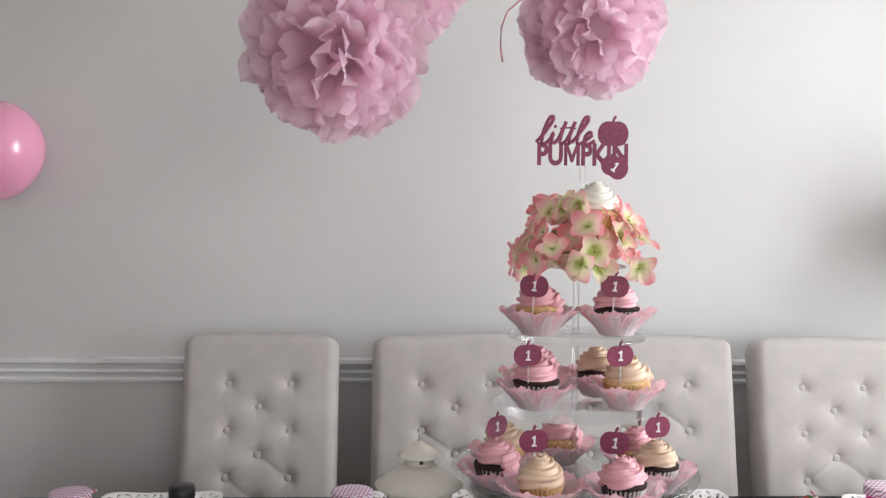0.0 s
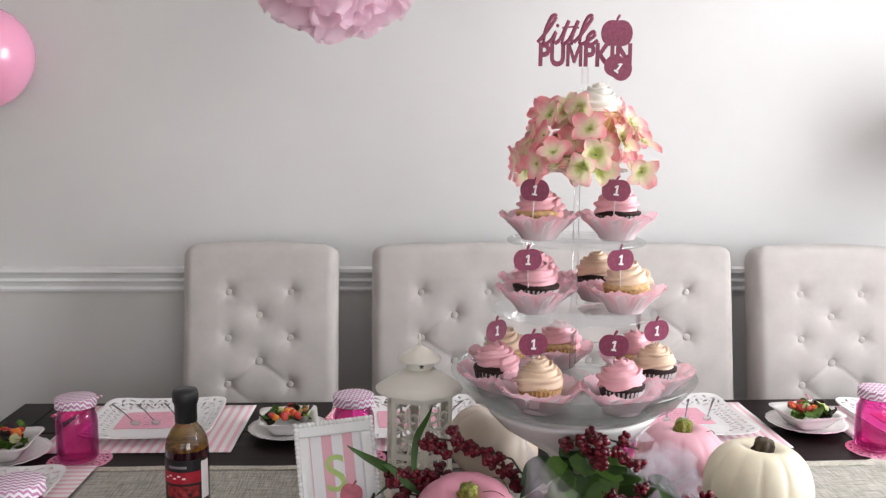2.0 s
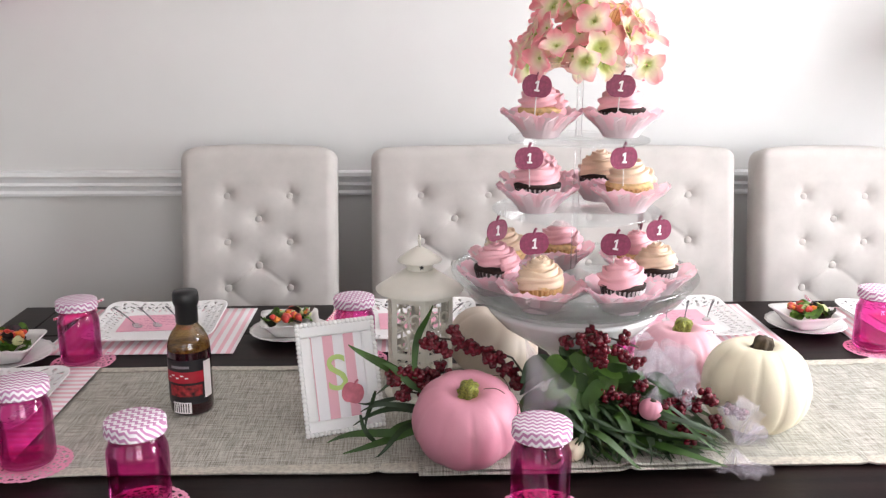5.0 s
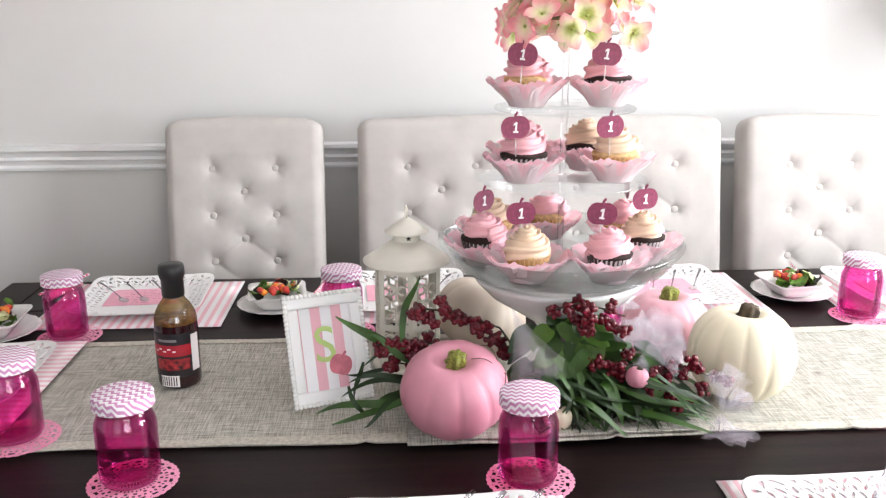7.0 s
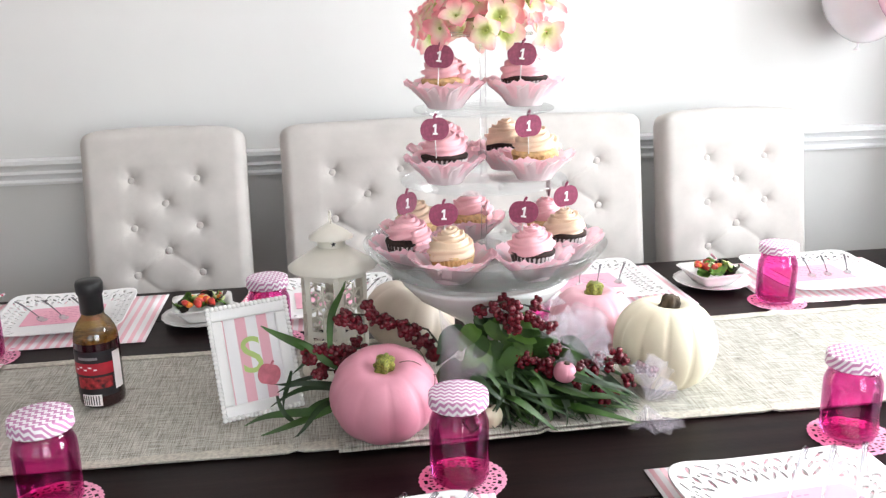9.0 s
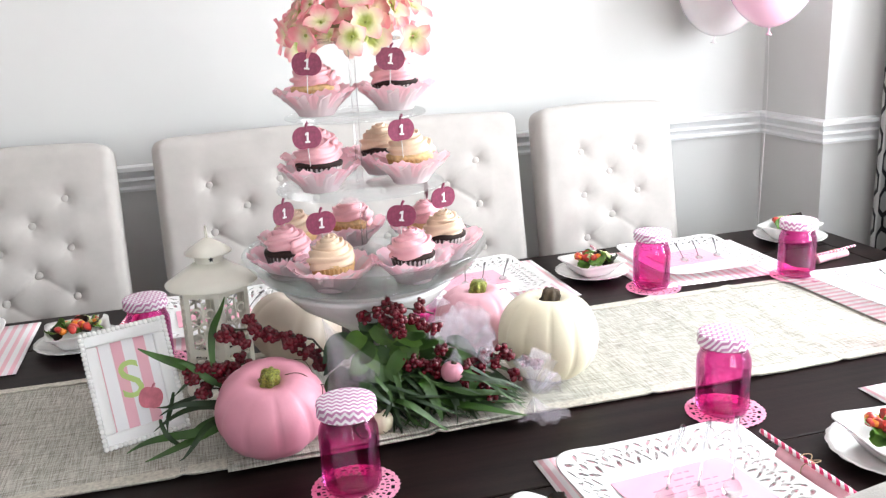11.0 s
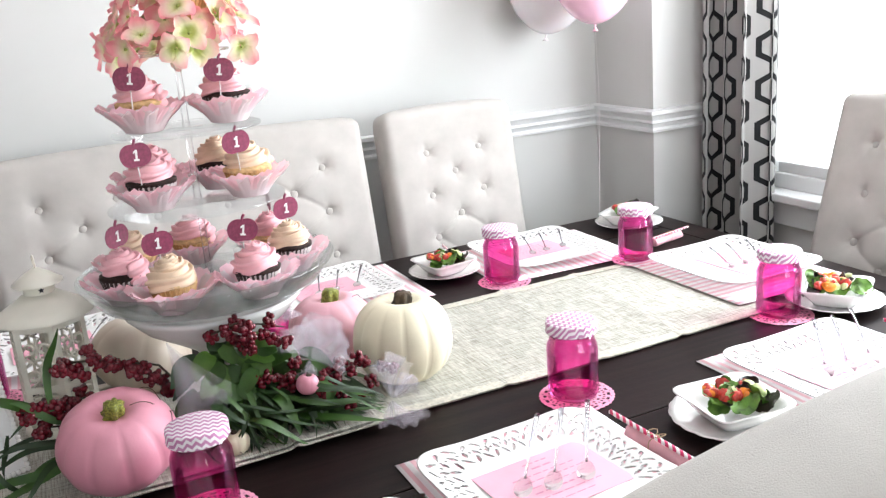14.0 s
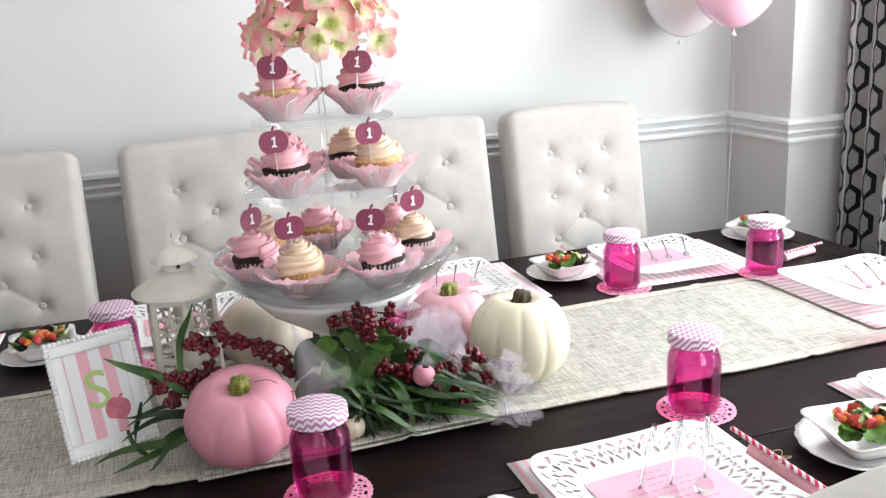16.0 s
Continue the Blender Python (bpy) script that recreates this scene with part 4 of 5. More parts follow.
hyd = thing("hydrangea", pose(SX + 0.008, SY, 1.410), "pink and lime silk hydrangea florets round the top tier", "flowers")
meshes = [grid_mesh("floret", *floret_mesh(s), PETAL, hyd) for s in range(6)]
rnd = random.Random(5)
spots = []
for k in range(60):
    for _ in range(60):
        a, hgt = rnd.uniform(-math.pi, math.pi), rnd.random()
        if all(abs((a - b + math.pi) % (2 * math.pi) - math.pi) * 0.10 + abs(hgt - h2) * 0.08 > 0.025 for b, h2 in spots[-60:]) and not (0.10 < a < 0.70 and hgt > 0.66):
            break
    spots.append((a, hgt))
for k, (a, hgt) in enumerate(spots):
    r = 0.103 - 0.045 * hgt ** 1.6 + rnd.uniform(-0.020, 0.024)
    z = -0.020 + 0.104 * hgt + rnd.uniform(-0.014, 0.012)
    p = Vector((r * math.sin(a), -r * math.cos(a), z))
    out = Vector((math.sin(a), -math.cos(a), 0.1 + 0.8 * hgt + rnd.uniform(-0.55, 0.5))).normalized()
    out = (out + Vector((rnd.uniform(-0.5, 0.5), rnd.uniform(-0.5, 0.5), rnd.uniform(-0.3, 0.3)))).normalized()
    m = Matrix.Translation(p) @ out.to_track_quat("Z", "Y").to_matrix().to_4x4() @ pose(0, 0, 0, 0, 0, rnd.uniform(0, 90)) @ Matrix.Scale(rnd.uniform(0.78, 1.02), 4)
    if k < len(meshes):
        o = meshes[k]
    else:
        o = new("floret", meshes[k % len(meshes)].data)
        o.parent = hyd
    o.matrix_basis = m
eye0 = None
for k, (a, hgt) in enumerate(spots):
    src = [o for o in hyd.children if o.name.startswith("floret")][k]
    if eye0 is None:
        eye0 = part("eye", ball(0.0028, None, 8, 6), EYE, src)
        eye0.location = (0, 0, 0.004)
    else:
        o = new("eye", eye0.data)
        o.parent, o.location = src, (0, 0, 0.004)
LEAFC = mat("silk_flower_core", (0.35, 0.30, 0.14), 0.8, var=0.2)
part("core", lathe([(0, 0.004), (0.045, 0.006), (0.06, 0.022), (0.052, 0.044), (0.03, 0.054), (0, 0.056)], 24), LEAFC, hyd)

# ---------------- place settings ----------------
STRIPE = striped("pink_striped_paper", (0.84, 0.80, 0.80), (0.82, 0.50, 0.55), 0.021, 0, 0.55)
STRAW = mat("striped_paper_straw", (0.84, 0.80, 0.80), 0.6)
_nt, _x, _y, _ = coords(STRAW)
two_tone(STRAW, math_node(_nt, "GREATER_THAN", math_node(_nt, "FRACT", math_node(_nt, "DIVIDE", math_node(_nt, "ADD", math_node(_nt, "MULTIPLY_ADD", _y, 1.6), _x), 0.019)), 0.5), (0.84, 0.80, 0.80), (0.66, 0.03, 0.13))
NAPKIN = mat("pink_napkin", (0.84, 0.46, 0.52), 0.85, var=0.05, bump=0.3, bscale=300)
TWINE = mat("jute_twine", (0.45, 0.33, 0.20), 0.9, var=0.2)
SPOON = film_clear("clear_plastic_spoon", (0.66, 0.65, 0.68), 0.10, 0.10)
ORANGE = mat("orange_segment", (0.85, 0.25, 0.02), 0.35, var=0.15, scale=120)
BERRY = mat("strawberry_flesh", (0.60, 0.05, 0.035), 0.35, var=0.25, scale=120, bump=0.3)
SALAD = mat("green_lettuce", (0.12, 0.26, 0.035), 0.5, var=0.4, scale=50, bump=0.4)
DARKLEAF = mat("dark_red_lettuce", (0.030, 0.022, 0.018), 0.45, var=0.4, scale=50, bump=0.4)
PALE = mat("cucumber_flesh", (0.55, 0.62, 0.30), 0.5, var=0.1)


def lace_plate():
    """Square plate with bowed sides; the raised rim is cut through with two rows of leaf-shaped holes."""
    p = thing("lace_plate", pose(0, 0, 0), "square white plate with a cut-out lace rim", "plate", "lace plates on the mats")
    n, rr = 480, [0, 0.3, 0.62, 0.655, 0.67] + [0.67 + 0.30 * k / 24 for k in range(1, 25)] + [0.985, 1.0]
    verts, faces = [(0, 0, 0.004)], []

    def height(s):
        return 0.004 if s < 0.62 else 0.004 + 0.016 * ((s - 0.62) / 0.38) ** 1.1

    for k, s in enumerate(rr[1:], 1):
        for i in range(n):
            a = 2 * math.pi * i / n
            e = 2.6 + 2.2 * s
            q = (abs(math.cos(a)) ** e + abs(math.sin(a)) ** e) ** (-1 / e)
            corner = abs(math.sin(2 * a)) ** 8
            q *= 1 + 0.07 * corner * s
            verts.append((0.138 * s * q * math.cos(a), 0.138 * s * q * math.sin(a), height(s) + 0.004 * corner * s))
    for i in range(n):
        faces.append((0, 1 + i, 1 + (i + 1) % n))
    for k in range(1, len(rr) - 1):
        for i in range(n):
            s = (rr[k] + rr[k + 1]) / 2
            hole = False
            if 0.68 < s < 0.965:
                u, v = (i + 0.5) / 10.0, (s - 0.68) / 0.285
                for cv, sh, tilt, la, lb in ((0.20, 0.0, 0.75, 0.36, 0.15), (0.50, 0.5, -0.75, 0.30, 0.15), (0.83, 0.0, 0.55, 0.33, 0.12), (0.52, 0.0, 0.0, 0.09, 0.10)):
                    du = (u + sh) % 1 - 0.5
                    if int(u + sh) % 2:
                        tilt = -tilt
                    dv = (v - cv) * 1.7 + 0.9 * du * du
                    x, y = du * math.cos(tilt) + dv * math.sin(tilt), -du * math.sin(tilt) + dv * math.cos(tilt)
                    hole |= (x / la) ** 2 + (y / lb) ** 2 < 1
            if not hole:
                a, b = 1 + (k - 1) * n, 1 + k * n
                faces.append((a + i, b + i, b + (i + 1) % n, a + (i + 1) % n))
    o = grid_mesh("dish", verts, faces, WHITEP, p)
    sm = o.modifiers.new("thick", "SOLIDIFY")
    sm.thickness = 0.0022
    return p


def place_mat():
    bm = bmesh.new()
    nx, ny = 12, 8
    vs = [[bm.verts.new(((i / nx - 0.5) * 0.42, (j / ny - 0.5) * 0.33, 0.0012 + 0.001 * noise.noise((i * 0.4, j * 0.5, 2)))) for i in range(nx + 1)] for j in range(ny + 1)]
    for j in range(ny):
        for i in range(nx):
            bm.faces.new((vs[j][i], vs[j][i + 1], vs[j + 1][i + 1], vs[j + 1][i]))
    o = part("place_mat", bm, STRIPE)
    sm = o.modifiers.new("thick", "SOLIDIFY")
    sm.thickness = 0.0006
    return tagged(o, "pink and white striped paper place mat", "place mat", "striped place mats")


def menu_card():
    c = thing("menu_card", pose(0, 0, 0), "pink printed menu card with unreadable lettering on a plate", "card", "menu cards on the plates")
    part("card", box(-0.085, -0.06, 0, 0.085, 0.06, 0.0009), PINKCARD, c, smooth=False)
    rnd = random.Random(2)
    for k, (w, h) in enumerate(((0.05, 0.0022), (0.032, 0.0028), (0.085, 0.0018), (0.10, 0.0016), (0.09, 0.0016), (0.06, 0.0026), (0.095, 0.0016), (0.07, 0.0016))):
        y = 0.046 - 0.0128 * k
        x = -w / 2 + rnd.uniform(-0.012, 0.012)
        while x < w / 2:
            l = rnd.uniform(0.006, 0.016)
            part("text_bar", box(x, y - h / 2, 0.001, min(x + l, w / 2 + 0.006), y + h / 2, 0.0013), GREYINK, c, smooth=False)
            x += l + 0.004
    return c


def mini_spoon():
    s = thing("mini_spoon", pose(0, 0, 0), "small clear plastic dessert spoon resting on a plate", "spoon", "clear spoons")
    bm = bmesh.new()
    n = 14
    rows = []
    for k in range(n + 1):
        t = k / n
        w = 0.0017 + 0.0024 * t ** 2 if t < 0.97 else 0.0037
        z = 0.006 * math.sin(t * math.pi) * 0.5
        y = 0.022 + 0.118 * t
        rows.append([bm.verts.new((-w, y, z)), bm.verts.new((0, y, z + 0.0016)), bm.verts.new((w, y, z)), bm.verts.new((0, y, z - 0.0010))])
    for a, b in zip(rows, rows[1:]):
        for i in range(4):
            bm.faces.new((a[i], a[(i + 1) % 4], b[(i + 1) % 4], b[i]))
    bm.faces.new(rows[0])
    bm.faces.new(rows[-1][::-1])
    part("handle", bm, SPOON, s)
    bm = bmesh.new()
    vs = []
    for j in range(7):
        r = j / 6
        for i in range(20):
            a = 2 * math.pi * i / 20
            vs.append(bm.verts.new((0.0115 * r * math.cos(a) * (1 - 0.18 * math.sin(a)), 0.008 + 0.0175 * r * math.sin(a), -0.0028 * (1 - r * r))))
    for j in range(6):
        for i in range(20):
            bm.faces.new((vs[j * 20 + i], vs[j * 20 + (i + 1) % 20], vs[j * 20 + 20 + (i + 1) % 20], vs[j * 20 + 20 + i]) if j else (vs[20 + i], vs[20 + (i + 1) % 20], vs[0]))
    part("bowl", bm, SPOON, s)
    return s


def napkin_roll():
    r = thing("napkin_roll", pose(0, 0, 0), "rolled pink napkin tied with twine and a straw", "napkin", "napkin rolls with straws")
    bm = bmesh.new()
    rings = []
    for x in (-0.085, -0.083, -0.03, 0.0, 0.03, 0.083, 0.085):
        ring = []
        for i in range(40):
            a = 2 * math.pi * i / 40 * 1.0
            rad = 0.0145 + 0.0012 * math.sin(3 * a + x * 40) - (0.002 if abs(x) < 0.01 else 0)
            ring.append(bm.verts.new((x, rad * math.cos(a), 0.0155 + rad * math.sin(a))))
        rings.append(ring)
    for a, b in zip(rings, rings[1:]):
        for i in range(40):
            bm.faces.new((a[i], a[(i + 1) % 40], b[(i + 1) % 40], b[i]))
    for ring, x in ((rings[0], 0.004), (rings[-1], -0.004)):
        c = bm.verts.new((ring[0].co.x + x, 0, 0.0155))
        for i in range(40):
            bm.faces.new((ring[i], ring[(i + 1) % 40], c))
    part("napkin", bm, NAPKIN, r)
    part("straw", tube([(-0.115, 0.006, 0.0345), (0.140, 0.002, 0.0345)], 0.0046, 12), STRAW, r, "pink and white striped paper straw")
    loop = [(0.012 + 0.002 * math.sin(k), 0.0172 * math.cos(k * math.pi / 10) + 0.002, 0.0178 + 0.0185 * math.sin(k * math.pi / 10)) for k in range(21)]
    part("twine", tube(loop, 0.0009, 6), TWINE, r)
    for sgn in (-1, 1):
        bow = [(0.012 + sgn * 0.016 * math.sin(t * math.pi / 8), 0.012 * math.sin(t * math.pi / 4), 0.038 + 0.004 * math.sin(t * math.pi / 8)) for t in range(9)]
        part("bow_loop", tube(bow, 0.0008, 6), TWINE, r)
    return r


def salad_dish(seed):
    """Scalloped saucer with a square bowl of salad on it: three things that stand on one another."""
    rnd = random.Random(seed)
    sau = thing("saucer", pose(0, 0, 0), "white saucer with a ruffled scalloped rim", "saucer", "saucers under the bowls")
    part("dish", lathe([(0, 0.002), (0.045, 0.002), (0.06, 0.005), (0.078, 0.012), (0.086, 0.0155), (0.0865, 0.0165), (0.078, 0.0145), (0.06, 0.0075), (0.045, 0.0045), (0, 0.0045)], 120,
         lambda a, k: 1 + (0.022 * abs(math.sin(a * 10)) if 3 <= k <= 6 else 0)), CERAMIC, sau)
    bowl = thing("salad_bowl", pose(0, 0, 0), "small square white bowl filled with salad", "bowl", "salad bowls")

    def square(a, k):
        e = 2 if k < 2 else 6.5
        q = (abs(math.cos(a)) ** e + abs(math.sin(a)) ** e) ** (-1 / e)
        return q * (1 + 0.04 * abs(math.sin(2 * a)) ** 8 * (k > 2))
    out = [(0.030, 0.0), (0.036, 0.004), (0.044, 0.016), (0.054, 0.028), (0.063, 0.035), (0.0625, 0.037), (0.052, 0.030), (0.042, 0.019), (0.034, 0.008), (0, 0.006)]

    part("dish", lathe([(0, 0.0)] + out, 72, lambda a, k: square(a, (0, 1, 2, 3, 4, 4, 4, 4, 3, 2, 0)[k])), CERAMIC, bowl)
    sal = thing("salad", pose(0, 0, 0), "mixed leaf salad with strawberries and orange pieces", "food", "salads")
    for k in range(17):
        a, r = rnd.uniform(0, 6.283), rnd.uniform(0.0, 0.047)
        verts, faces = [], []
        nu = 7
        s = rnd.uniform(0.014, 0.024)
        for j in range(nu + 1):
            for i in range(nu + 1):
                u, v = i / nu * 2 - 1, j / nu * 2 - 1
                q = 1 - 0.35 * (u * u * v * v)
                verts.append((u * s * q, v * s * q * 0.8, 0.007 * noise.noise((u * 2.2 + k, v * 2.2, seed)) + 0.007 * (u * u - 0.3)))
        for j in range(nu):
            for i in range(nu):
                b = j * (nu + 1) + i
                faces.append((b, b + 1, b + nu + 2, b + nu + 1))
        grid_mesh("lettuce_leaf", verts, faces, (SALAD, DARKLEAF, SALAD, DARKLEAF, SALAD)[k % 5], sal,
                  m=pose(r * math.cos(a), r * math.sin(a), 0.026 + rnd.uniform(0, 0.016) + 0.05 * (0.047 - r), rnd.uniform(-50, 50), rnd.uniform(-50, 50), rnd.uniform(0, 360)))
    for k in range(30):
        a, r = rnd.uniform(0, 6.283), rnd.uniform(0.002, 0.040)
        mt, nm = ((BERRY, "strawberry_piece"), (ORANGE, "orange_piece"), (BERRY, "strawberry_piece"), (PALE, "cucumber_piece"))[k % 4]
        bm = ball(rnd.uniform(0.0072, 0.0125), None, 12, 8)
        for v in bm.verts:
            v.co *= 1 + 0.25 * noise.noise(v.co * 90 + Vector((k, seed, 0)))
            v.co.z *= 0.72
        bmesh.ops.bisect_plane(bm, geom=bm.verts[:] + bm.edges[:] + bm.faces[:], plane_co=(0, 0.003, 0), plane_no=(0, 1, 0.3), clear_outer=True)
        bmesh.ops.holes_fill(bm, edges=bm.edges)
        part(nm, bm, mt, sal, m=pose(r * math.cos(a), r * math.sin(a), 0.041 + 0.07 * (0.040 - r), rnd.uniform(-40, 40), rnd.uniform(-40, 40), rnd.uniform(0, 360)))
    return sau, bowl, sal


plate, pmat, card, spoon, napkin = lace_plate(), place_mat(), menu_card(), mini_spoon(), napkin_roll()
dishes = [salad_dish(s) for s in (1, 2, 3)]
USED = set()


def put(ob, m):
    """The first use moves the thing itself, each further one copies it."""
    if ob.name in USED:
        return copy_thing(ob, m)
    USED.add(ob.name)
    ob.matrix_basis = m
    return ob


# centre of the mat, turn (0: the guest sits on the near side), shift of the plate along the mat
SETTINGS = [
    ((0.05, 2.215), 180, 0.0), ((0.665, 2.215), 180, 0.0), ((1.30, 2.215), 180, 0.0), ((1.885, 2.175), 178, 0.0),
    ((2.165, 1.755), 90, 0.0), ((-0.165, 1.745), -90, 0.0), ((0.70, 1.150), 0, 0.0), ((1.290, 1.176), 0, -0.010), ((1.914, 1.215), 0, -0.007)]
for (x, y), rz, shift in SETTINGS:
    base = pose(x, y, TZ + (0.0085 if abs(rz) == 90 else 0.0015), 0, 0, rz)
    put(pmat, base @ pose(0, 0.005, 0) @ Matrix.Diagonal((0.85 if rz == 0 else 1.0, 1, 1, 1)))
    base = base @ pose(shift, -0.008, 0.003)
    put(plate, base @ pose(0, 0, 0, 0, 0, 2) @ Matrix.Diagonal((1.05, 1.05, 1, 1)))
    put(card, base @ pose(0.005, -0.018 if rz else 0.004, 0.0055, 0, 0, 4) @ Matrix.Diagonal((1.0 if rz else 1.12, 1.0 if rz else 1.15, 1, 1)))
    away = -38 if rz == 0 else (62 if rz == -90 else (38 if x < 0.2 else -22))
    c = base.translation
    for dx, dy, turn in ((-0.055, -0.014, -2), (-0.010, -0.022, 0), (0.044, -0.024, 2)) if rz == 0 else ((-0.036, -0.034, 5), (0.009, -0.030, 0), (0.064, -0.026, -5)):
        put(spoon, pose(c.x + dx, c.y + dy, c.z + 0.014, 15 if rz == 0 else 8, 0, away + turn) @ Matrix.Scale(1.24 if rz == 0 else 0.92, 4))
for k, (x, y, rz) in enumerate([(0.37, 2.165, 8), (0.985, 2.19, 65), (1.60, 2.180, 10), (2.245, 2.255, 30), (2.163, 1.446, 35), (1.622, 1.172, -6), (1.030, 1.108, 40), (-0.215, 2.015, 5)]):
    up = TZ + 0.0015
    for ob, dz in zip(dishes[k % 3], (0, 0.005, 0.006)):
        put(ob, pose(x, y, up + dz, 0, 0, rz) @ Matrix.Scale(1.06, 4))
for x, y, rz in [(1.462, 1.150, 93), (-0.165, 2.30, 70), (2.215, 2.045, 14), (1.672, 2.27, 82), (0.470, 2.27, 80), (2.135, 1.20, 100)]:
    put(napkin, pose(x, y, TZ + 0.0015, 0, 0, rz) @ Matrix.Scale(0.82, 4))

# ---------------- sauce bottle ----------------
SAUCE = mat("dark_sauce_bottle", (0.022, 0.004, 0.006), 0.08, var=0.1, coat=0.5)
NECK = film_clear("bottle_glass", (0.64, 0.50, 0.25), 0.08)
RESIDUE = mat("oily_dressing", (0.40, 0.26, 0.09), 0.4, var=0.4, scale=90)
CAPM = mat("black_cap", (0.010, 0.010, 0.011), 0.4, var=0.1)
LABELK = mat("black_label", (0.012, 0.011, 0.014), 0.4, var=0.2)
LABELR = mat("red_label", (0.42, 0.014, 0.03), 0.4, var=0.15)
bottle = thing("dressing_bottle", pose(0.243, 1.748, RZ - 0.002, 0, 0, -8) @ Matrix.Scale(1.08, 4), "dark red dressing bottle with a black cap and label", "bottle")
part("glass", lathe([(0, 0), (0.031, 0), (0.035, 0.004), (0.036, 0.01), (0.036, 0.096), (0.0355, 0.104), (0.0352, 0.112)], 40), SAUCE, bottle)
part("dressing", lathe([(0.0345, 0.112), (0.0338, 0.117), (0.033, 0.1195), (0, 0.1195)], 40), RESIDUE, bottle)
part("shoulder", lathe([(0.0353, 0.112), (0.035, 0.118), (0.032, 0.130), (0.026, 0.142), (0.0195, 0.150), (0.0165, 0.157)], 40), NECK, bottle)
part("cap", lathe([(0.0165, 0.156), (0.0185, 0.158), (0.0185, 0.186), (0.0205, 0.190), (0.0215, 0.194), (0.0215, 0.206), (0.0195, 0.211), (0, 0.2115)], 36), CAPM, bottle)


def band(r, z0, z1, a0, a1, n=20):
    bm = bmesh.new()
    rows = [[bm.verts.new((r * math.sin(a0 + (a1 - a0) * i / n), -r * math.cos(a0 + (a1 - a0) * i / n), z)) for i in range(n + 1)] for z in (z0, z1)]
    for i in range(n):
        bm.faces.new((rows[0][i], rows[0][i + 1], rows[1][i + 1], rows[1][i]))
    return bm


part("label", band(0.0364, 0.022, 0.100, -1.5, 1.2), LABELK, bottle)
part("red_band", band(0.0367, 0.060, 0.080, -1.45, 1.0), LABELR, bottle, "red label band")
part("fruit_print", band(0.0367, 0.036, 0.056, -0.7, 0.9), mat("raspberry_print", (0.30, 0.02, 0.025), 0.4, var=0.7, scale=110), bottle)
for k in range(5):
    part("text_bar", band(0.0369, 0.068 + 0.004 * (k % 2), 0.0705 + 0.004 * (k % 2), -0.75 + 0.22 * k, -0.60 + 0.22 * k, 4), WHITECARD, bottle)
part("text_bar", band(0.0369, 0.086, 0.0905, -0.55, 0.35, 8), mat("grey_print", (0.25, 0.24, 0.25), 0.5), bottle)
part("side_panel", band(0.0365, 0.030, 0.095, 1.02, 1.5), WHITECARD, bottle, "white side label")
part("white_panel", band(0.0368, 0.006, 0.026, -0.55, 0.35), WHITECARD, bottle, "white printed panel")
for k in range(7):
    part("bar", band(0.0370, 0.008, 0.024, -0.5 + 0.115 * k, -0.45 + 0.115 * k, 2), CAPM, bottle)

# ---------------- picture frame ----------------
PEARL = mat("pearl_bead", (0.84, 0.83, 0.81), 0.15, var=0.02, coat=0.6)
LIME = mat("lime_print", (0.46, 0.60, 0.20), 0.7, var=0.04)
PRINTP = mat("pumpkin_print", (0.60, 0.17, 0.22), 0.7, var=0.15, scale=60)
FW, FH = 0.137, 0.190
pf = thing("picture_frame", pose(0.534, 1.642, RZ, 0, 0, 20) @ pose(0, 0, 0, -20), "white picture frame with a beaded rim and monogram print", "picture frame")
for b in (box(-FW / 2, -0.008, 0, FW / 2, 0.006, 0.022, 0.003), box(-FW / 2, -0.008, FH - 0.022, FW / 2, 0.006, FH, 0.003),
          box(-FW / 2, -0.008, 0.022, -FW / 2 + 0.022, 0.006, FH - 0.022, 0.003), box(FW / 2 - 0.022, -0.008, 0.022, FW / 2, 0.006, FH - 0.022, 0.003)):
    part("rail", b, WHITEP, pf)
PRINT = striped("pink_stripe_print", (0.82, 0.80, 0.81), (0.78, 0.42, 0.49), 0.038, 0, 0.52)
part("print", box(-FW / 2 + 0.02, -0.001, 0.02, FW / 2 - 0.02, 0.003, FH - 0.02), PRINT, pf, "pink and white striped print", smooth=False)
mesh_part("monogram", text_mesh("S", 0.090, 0.0003, 0.0002), LIME, pf, pose(-0.004, -0.0018, 0.098, 90), "lime green letter S")
part("pumpkin_print", pumpkin_outline(0.040, 0.036, 0.0006), PRINTP, pf, smooth=False, m=pose(0.020, -0.0026, 0.062, 0, 20, 0))
part("strut", box(-0.02, 0.006, 0.02, 0.02, 0.009, 0.15), WHITEP, pf, smooth=False, m=pose(0, 0, 0, 0))
bead = None
nb, mb = 19, 26
for i in range(nb):
    for z in (0.0, FH):
        spot = (-FW / 2 + FW * i / (nb - 1), -0.007, z)
        if bead is None:
            bead = part("bead", ball(0.0047, None, 10, 7), PEARL, pf)
            bead.location = spot
        else:
            o = new("bead", bead.data)
            o.parent, o.location = pf, spot
for j in range(1, mb - 1):
    for x in (-FW / 2, FW / 2):
        o = new("bead", bead.data)
        o.parent, o.location = pf, (x, -0.007, FH * j / (mb - 1))

